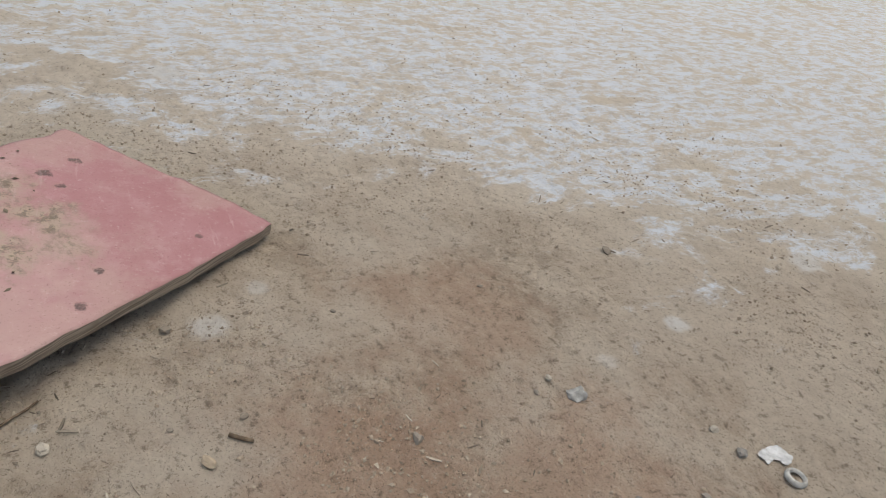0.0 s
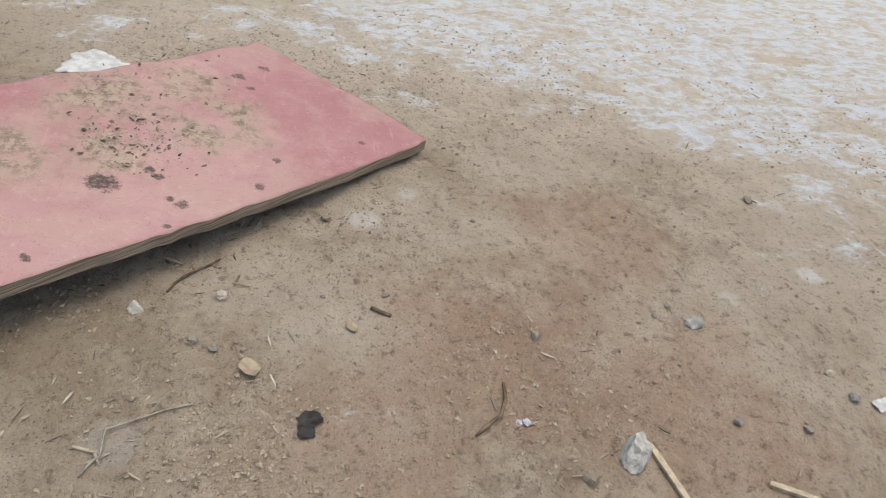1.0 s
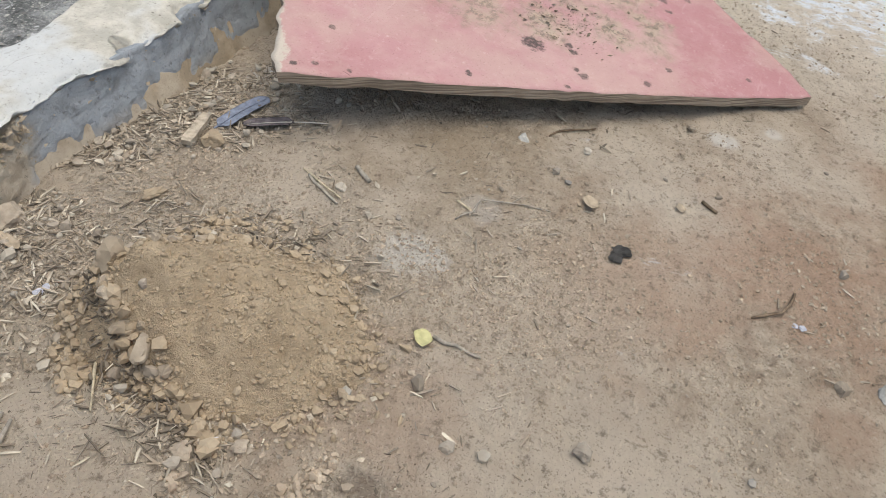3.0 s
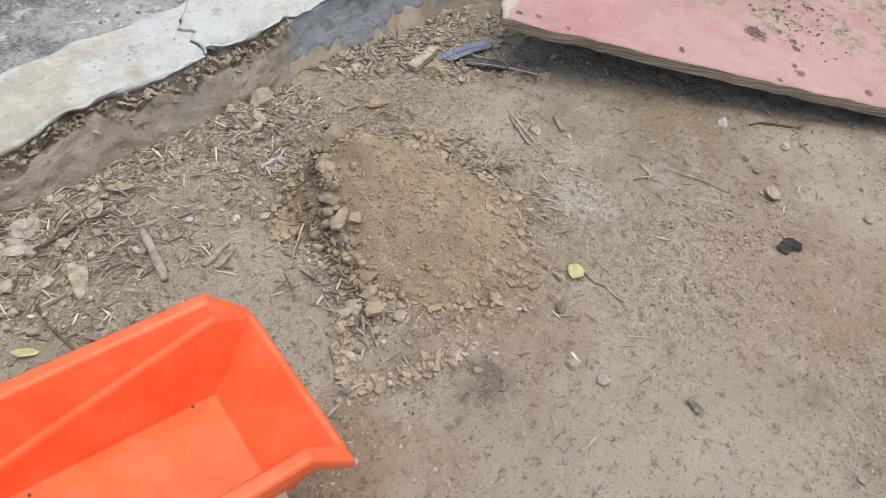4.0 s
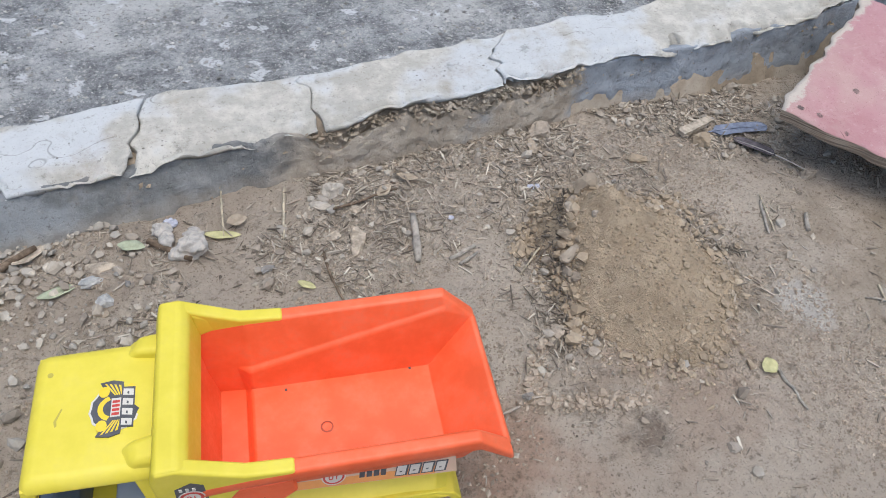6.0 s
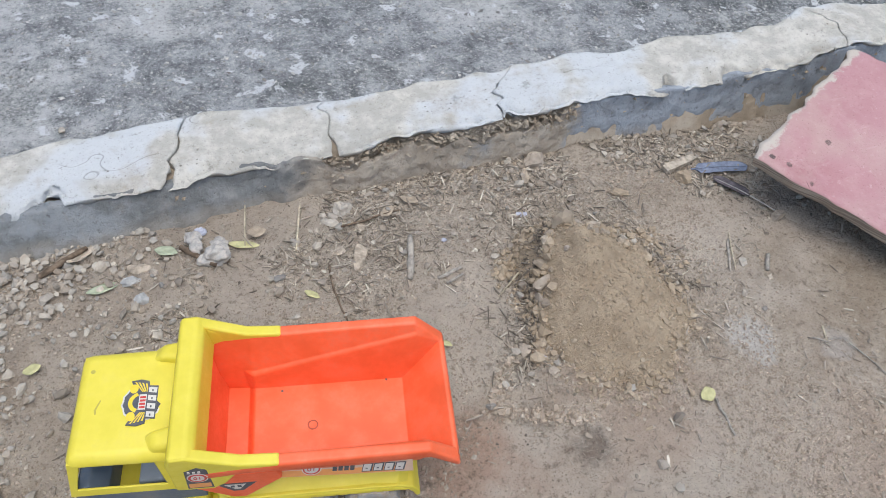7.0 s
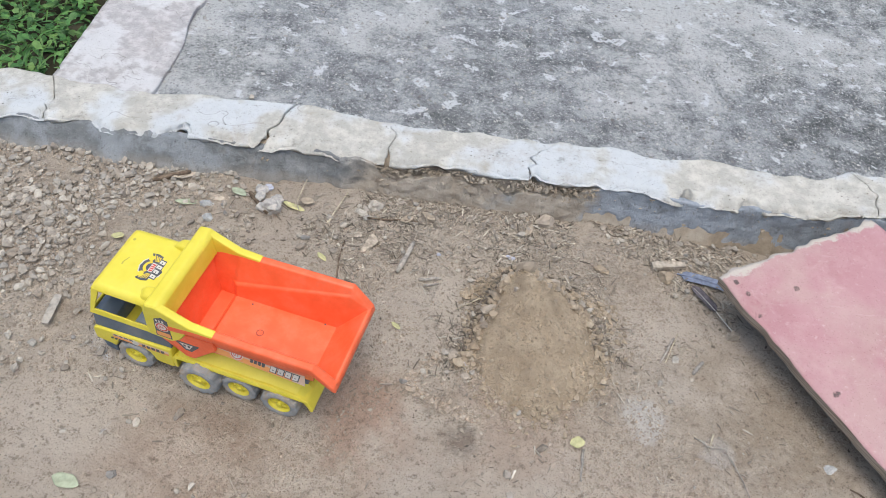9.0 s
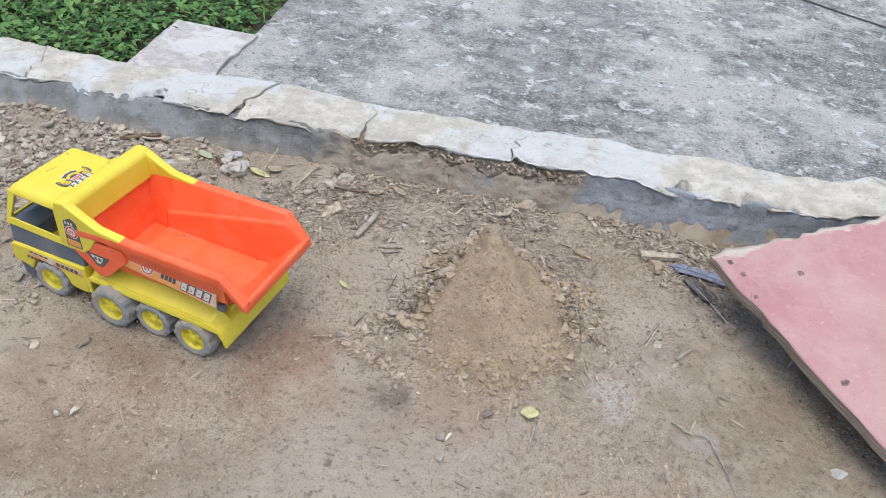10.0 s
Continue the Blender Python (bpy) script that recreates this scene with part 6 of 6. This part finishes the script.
def near_kerb(x, y):
    edge = front(x) - 0.05 * np.clip((-x + 0.2) / 0.4, 0.35, 1)
    d = edge - y
    dens = np.exp(-np.clip(d - 0.08, 0, 9) / 0.15) * (d > 0)
    bare = 0.9 * np.exp(-((x - 0.15) / 0.045) ** 2 - ((y + 0.25) / 0.09) ** 2) + 0.9 * np.exp(-((x - 0.54) / 0.07) ** 2 - ((y + 0.30) / 0.09) ** 2) + 0.7 * np.exp(-((x - 0.17) / 0.05) ** 2 - ((y + 0.13) / 0.03) ** 2)
    return dens * (1 - np.clip(bare, 0, 0.95)) * np.clip(0.42 + 3.0 * ripple(x, y, 0.085, 161) + 1.2 * ripple(x, y, 0.03, 166), 0.03, 1) * off_truck(x, y)


def sizes(n, lo, hi, seed):
    r = np.random.default_rng(seed)
    return lo * (hi / lo) ** (r.random(n) ** 2.6)


# pebbles: thick near the kerb, thickest at the gravelly end
p = scatter(46000, -1.3, 1.1, -0.75, -0.005, lambda x, y: near_kerb(x, y) * np.clip(0.35 + 1.2 * np.clip((-x - 0.1) / 0.4, 0, 1), 0, 1), 201)
strew("gravel", p, sizes(len(p), 0.0010, 0.0070, 1), STONE, "loose brown and grey gravel along the kerb", "gravel", (ICO_V, ICO_F), (1.25, 1.0, 0.75), 11, 0.33)
p = scatter(28000, -1.3, -0.2, -0.55, -0.03, lambda x, y: np.clip(0.9 + 2 * ripple(x, y, 0.12, 162), 0, 1) * np.exp(-np.clip(-y - 0.28, 0, 9) / 0.10) * np.clip((-x - 0.22) / 0.3, 0, 1) * off_truck(x, y), 202)
strew("gravel", p, sizes(len(p), 0.0013, 0.0078, 2), STONE, "loose brown gravel at the kerb's end", "gravel", (ICO_V, ICO_F), (1.25, 1.0, 0.75), 12, 0.33)
# crumbs over all the near ground
p = scatter(700000, -1.2, 2.4, -2.4, -0.03, lambda x, y: np.clip(0.30 + 1.7 * ripple(x, y, 0.16, 163) + 0.8 * ripple(x, y, 0.05, 164), 0.04, 1) * off_truck(x, y) * np.clip(1.2 - np.hypot(x - 0.2, y + 0.35) / 0.95, 0.20, 1) * np.clip(2.3 - (0.8 * x - 0.5 * y), 0.12, 1), 203)
strew("soil_crumbs", p, sizes(len(p), 0.0007, 0.0031, 3), CRUMB, "scattered earth crumbs and grit on dirt", "grit", (OCT_V, OCT_F), (1.2, 1.0, 0.75), 13, 0.42, 0.5, 0.45)
# chips and dry stalks
p = scatter(150000, -1.2, 1.1, -0.7, -0.01, lambda x, y: near_kerb(x, y) * np.clip((x + 0.55) / 0.3, 0.25, 1), 204)
strew("dry_litter", p, sizes(len(p), 0.0014, 0.0105, 4), CHIP, "dry wood chips and stalk bits along the kerb", "litter", (BAR_V, BAR_F), (1.0, 0.12, 0.09), 14, 0.15, 0.25, 0.05)
p = scatter(80000, -1.2, 1.1, -0.6, -0.01, lambda x, y: near_kerb(x, y) * np.clip((x + 0.55) / 0.3, 0.3, 1), 214)
strew("chip_litter", p, sizes(len(p), 0.0008, 0.0046, 24), CHIP, "angular bark chips and soil flakes along the kerb", "litter", (OCT_V, OCT_F), (1.1, 0.85, 0.38), 34, 0.5, 0.3, 0.1)
p = scatter(9000, -1.2, 2.0, -1.8, -0.05, lambda x, y: np.clip(0.12 + 0.9 * ripple(x, y, 0.2, 165), 0.02, 1) * off_truck(x, y), 205)
strew("dry_litter", p, sizes(len(p), 0.0016, 0.010, 5), CHIP, "stray dry chips and stalk bits on dirt", "litter", (BAR_V, BAR_F), (1.0, 0.15, 0.08), 15, 0.12, 0.15, 0.1)
# twig heaps behind and beside the mound
r9 = np.random.default_rng(9)
heap = np.concatenate([np.stack([r9.normal(cx, sx_, n_), r9.normal(cy, sy_, n_)], -1) for cx, cy, sx_, sy_, n_ in ((0.34, -0.17, 0.05, 0.02, 170), (0.42, -0.25, 0.03, 0.04, 160), (0.02, -0.16, 0.05, 0.03, 220), (0.2, -0.35, 0.015, 0.06, 120), (0.205, -0.56, 0.026, 0.020, 420), (0.16, -0.38, 0.016, 0.05, 140), (0.44, -0.36, 0.014, 0.05, 160), (0.40, -0.20, 0.03, 0.02, 160), (0.13, -0.09, 0.07, 0.025, 160), (-0.17, -0.12, 0.05, 0.03, 120), (0.27, -0.20, 0.03, 0.02, 90))])
hz_ = np.maximum(relief(heap[:, 0], heap[:, 1]), mound_height(heap[:, 0], heap[:, 1]))
strew("twig_litter", np.c_[heap, hz_ + 0.001], np.where(heap[:, 1] < -0.5, 0.35, 1.0) * sizes(len(heap), 0.002, 0.013, 6), CHIP, "tangled dry twig bits round the mound", "litter", (BAR_V, BAR_F), (1.0, 0.07, 0.065), 16, 0.1, 0.25, 0.0)
# crumbs on and round the mound
r9 = np.random.default_rng(10)
mx, my = r9.uniform(0.14, 0.48, 9000), r9.uniform(-0.53, -0.2, 9000)
mz = np.maximum(mound_height(mx, my), relief(mx, my))
ok = mound_height(mx, my) > -0.006
strew("mound_crumbs", np.stack([mx, my, mz], -1)[ok], sizes(ok.sum(), 0.0005, 0.0026, 7), CLOD, "loose soil crumbs on the earth mound", "grit", (ICO_V, ICO_F), (1.15, 1.0, 0.8), 17)
# coarser dark bits round the mound's foot
t9 = r9.uniform(0, 2 * np.pi, 1500)
q9 = 1.0 + r9.normal(0, 0.10, 1500)
fx, fy = 0.290 + np.where(np.cos(t9) < 0, 0.095, 0.165) * q9 * np.cos(t9), -0.278 + np.where(np.sin(t9) > 0, 0.055, 0.225) * q9 * np.sin(t9)
strew("foot_litter", np.stack([fx, fy, np.maximum(mound_height(fx, fy), relief(fx, fy))], -1), sizes(1500, 0.0010, 0.0060, 27), CLOD, "brown crumbs and clods round the mound's foot", "litter", (ICO_V, ICO_F), (1.2, 0.9, 0.7), 37, 0.35, 0.3, 0.3)
way_ = np.array([(0.190, -0.430), (0.212, -0.365), (0.232, -0.305), (0.268, -0.255), (0.315, -0.240), (0.365, -0.258), (0.410, -0.305), (0.445, -0.375)])
t9 = r9.random(2300) * (len(way_) - 1.001)
k9 = t9.astype(int)
w9 = way_[k9] + (way_[k9 + 1] - way_[k9]) * (t9 - k9)[:, None]
out9 = (w9 - np.array([0.31, -0.37])) / np.hypot(*(w9 - np.array([0.31, -0.37])).T)[:, None]
a9 = w9 + r9.normal(0, 0.007, (2300, 2))
b9 = w9 + out9 * np.abs(r9.normal(0.014, 0.014, 2300))[:, None] + r9.normal(0, 0.004, (2300, 2))
top9 = lambda q: np.maximum(mound_height(q[:, 0], q[:, 1]), relief(q[:, 0], q[:, 1]))
strew("rim_clods", np.c_[a9, top9(a9)][:420], sizes(420, 0.0022, 0.0085, 41), CLOD, "crumbly clods along the rim of the mound", "grit", (ICO_V, ICO_F), (1.2, 1.0, 0.8), 42, 0.35)
# real dark debris; its tone also paints in the shade behind the mound
strew("rim_litter", np.c_[b9, top9(b9)], sizes(2300, 0.0012, 0.0075, 43), mottled("dark_shaded_litter", [(0.06, 0.05, 0.04), (0.15, 0.125, 0.10), (0.30, 0.25, 0.20), (0.10, 0.085, 0.07), (0.22, 0.185, 0.15)]), "dark twig bits and crumbs behind the mound, shade painted in", "litter", (BAR_V, BAR_F), (1.0, 0.22, 0.16), 44, 0.25, 0.4, 0.1)
# a crumbly ridge that the board's edge of earth leaves before the mound
t9 = r9.random(800)
ex = 0.098 + 0.13 * t9 + r9.normal(0, 0.007, 800)
ey = -0.476 - 0.048 * t9 + r9.normal(0, 0.007, 800)
ex[500:], ey[500:] = 0.098 + 0.060 * t9[500:] + r9.normal(0, 0.005, 300), -0.476 + 0.075 * t9[500:] + r9.normal(0, 0.005, 300)
strew("earth_ridge", np.stack([ex, ey, relief(ex, ey)], -1), sizes(800, 0.0008, 0.0050, 8), CRUMB, "crumbly low earth ridge before the mound", "grit", (ICO_V, ICO_F), (1.2, 0.9, 0.7), 18, 0.35)
# grit on the slab
r9 = np.random.default_rng(21)
sx9, sy9 = r9.uniform(-0.83, 2.4, 20000), r9.uniform(0.12, 3.2, 20000)
strew("slab_grit", np.stack([sx9, sy9, terrace_height(sx9, sy9)], -1), sizes(20000, 0.0014, 0.0075, 9), mottled("slab_pebble", [(0.22, 0.22, 0.22), (0.36, 0.355, 0.35), (0.52, 0.51, 0.49), (0.70, 0.69, 0.67), (0.30, 0.29, 0.28)]), "grey and white grit on the concrete slab", "grit", (OCT_V, OCT_F), (1.2, 1.0, 0.6), 19)
# bits of bark and soil on the board
r9 = np.random.default_rng(22)
bx, by = np.concatenate([r9.normal(1.06, 0.05, 320), r9.normal(1.25, 0.05, 90)]), np.concatenate([r9.normal(-0.50, 0.038, 320), r9.normal(-0.52, 0.05, 90)])
strew("board_debris", np.stack([bx, by, board_z(bx, by) + 0.001], -1), sizes(410, 0.0007, 0.0036, 10), mottled("dark_debris", [(0.07, 0.055, 0.042), (0.18, 0.145, 0.11), (0.32, 0.27, 0.205)]), "dark soil and bark bits on the red board", "litter", (OCT_V, OCT_F), (1.6, 0.8, 0.4), 20)

# crumbled mortar clinging under the kerb's cap
r9 = np.random.default_rng(31)
n9 = 1500
ux = np.where(r9.random(n9) < 0.88, r9.uniform(-0.02, 0.43, n9), r9.uniform(-1.2, 1.1, n9))
uz = kerb_top(ux) - 0.018 - np.abs(r9.normal(0, 0.016, n9))
uy = front(ux) - 0.010 - 0.25 * (kerb_top(ux) - 0.02 - uz) + r9.normal(0, 0.004, n9)
strew("mortar_rubble", np.stack([ux, uy, uz], -1), sizes(n9, 0.0008, 0.0050, 32), MUD_CORE, "crumbled mortar bits under the kerb's plaster cap", "rubble", (OCT_V, OCT_F), (1.5, 0.9, 0.6), 33, 0.35, 0.5, 0.6)
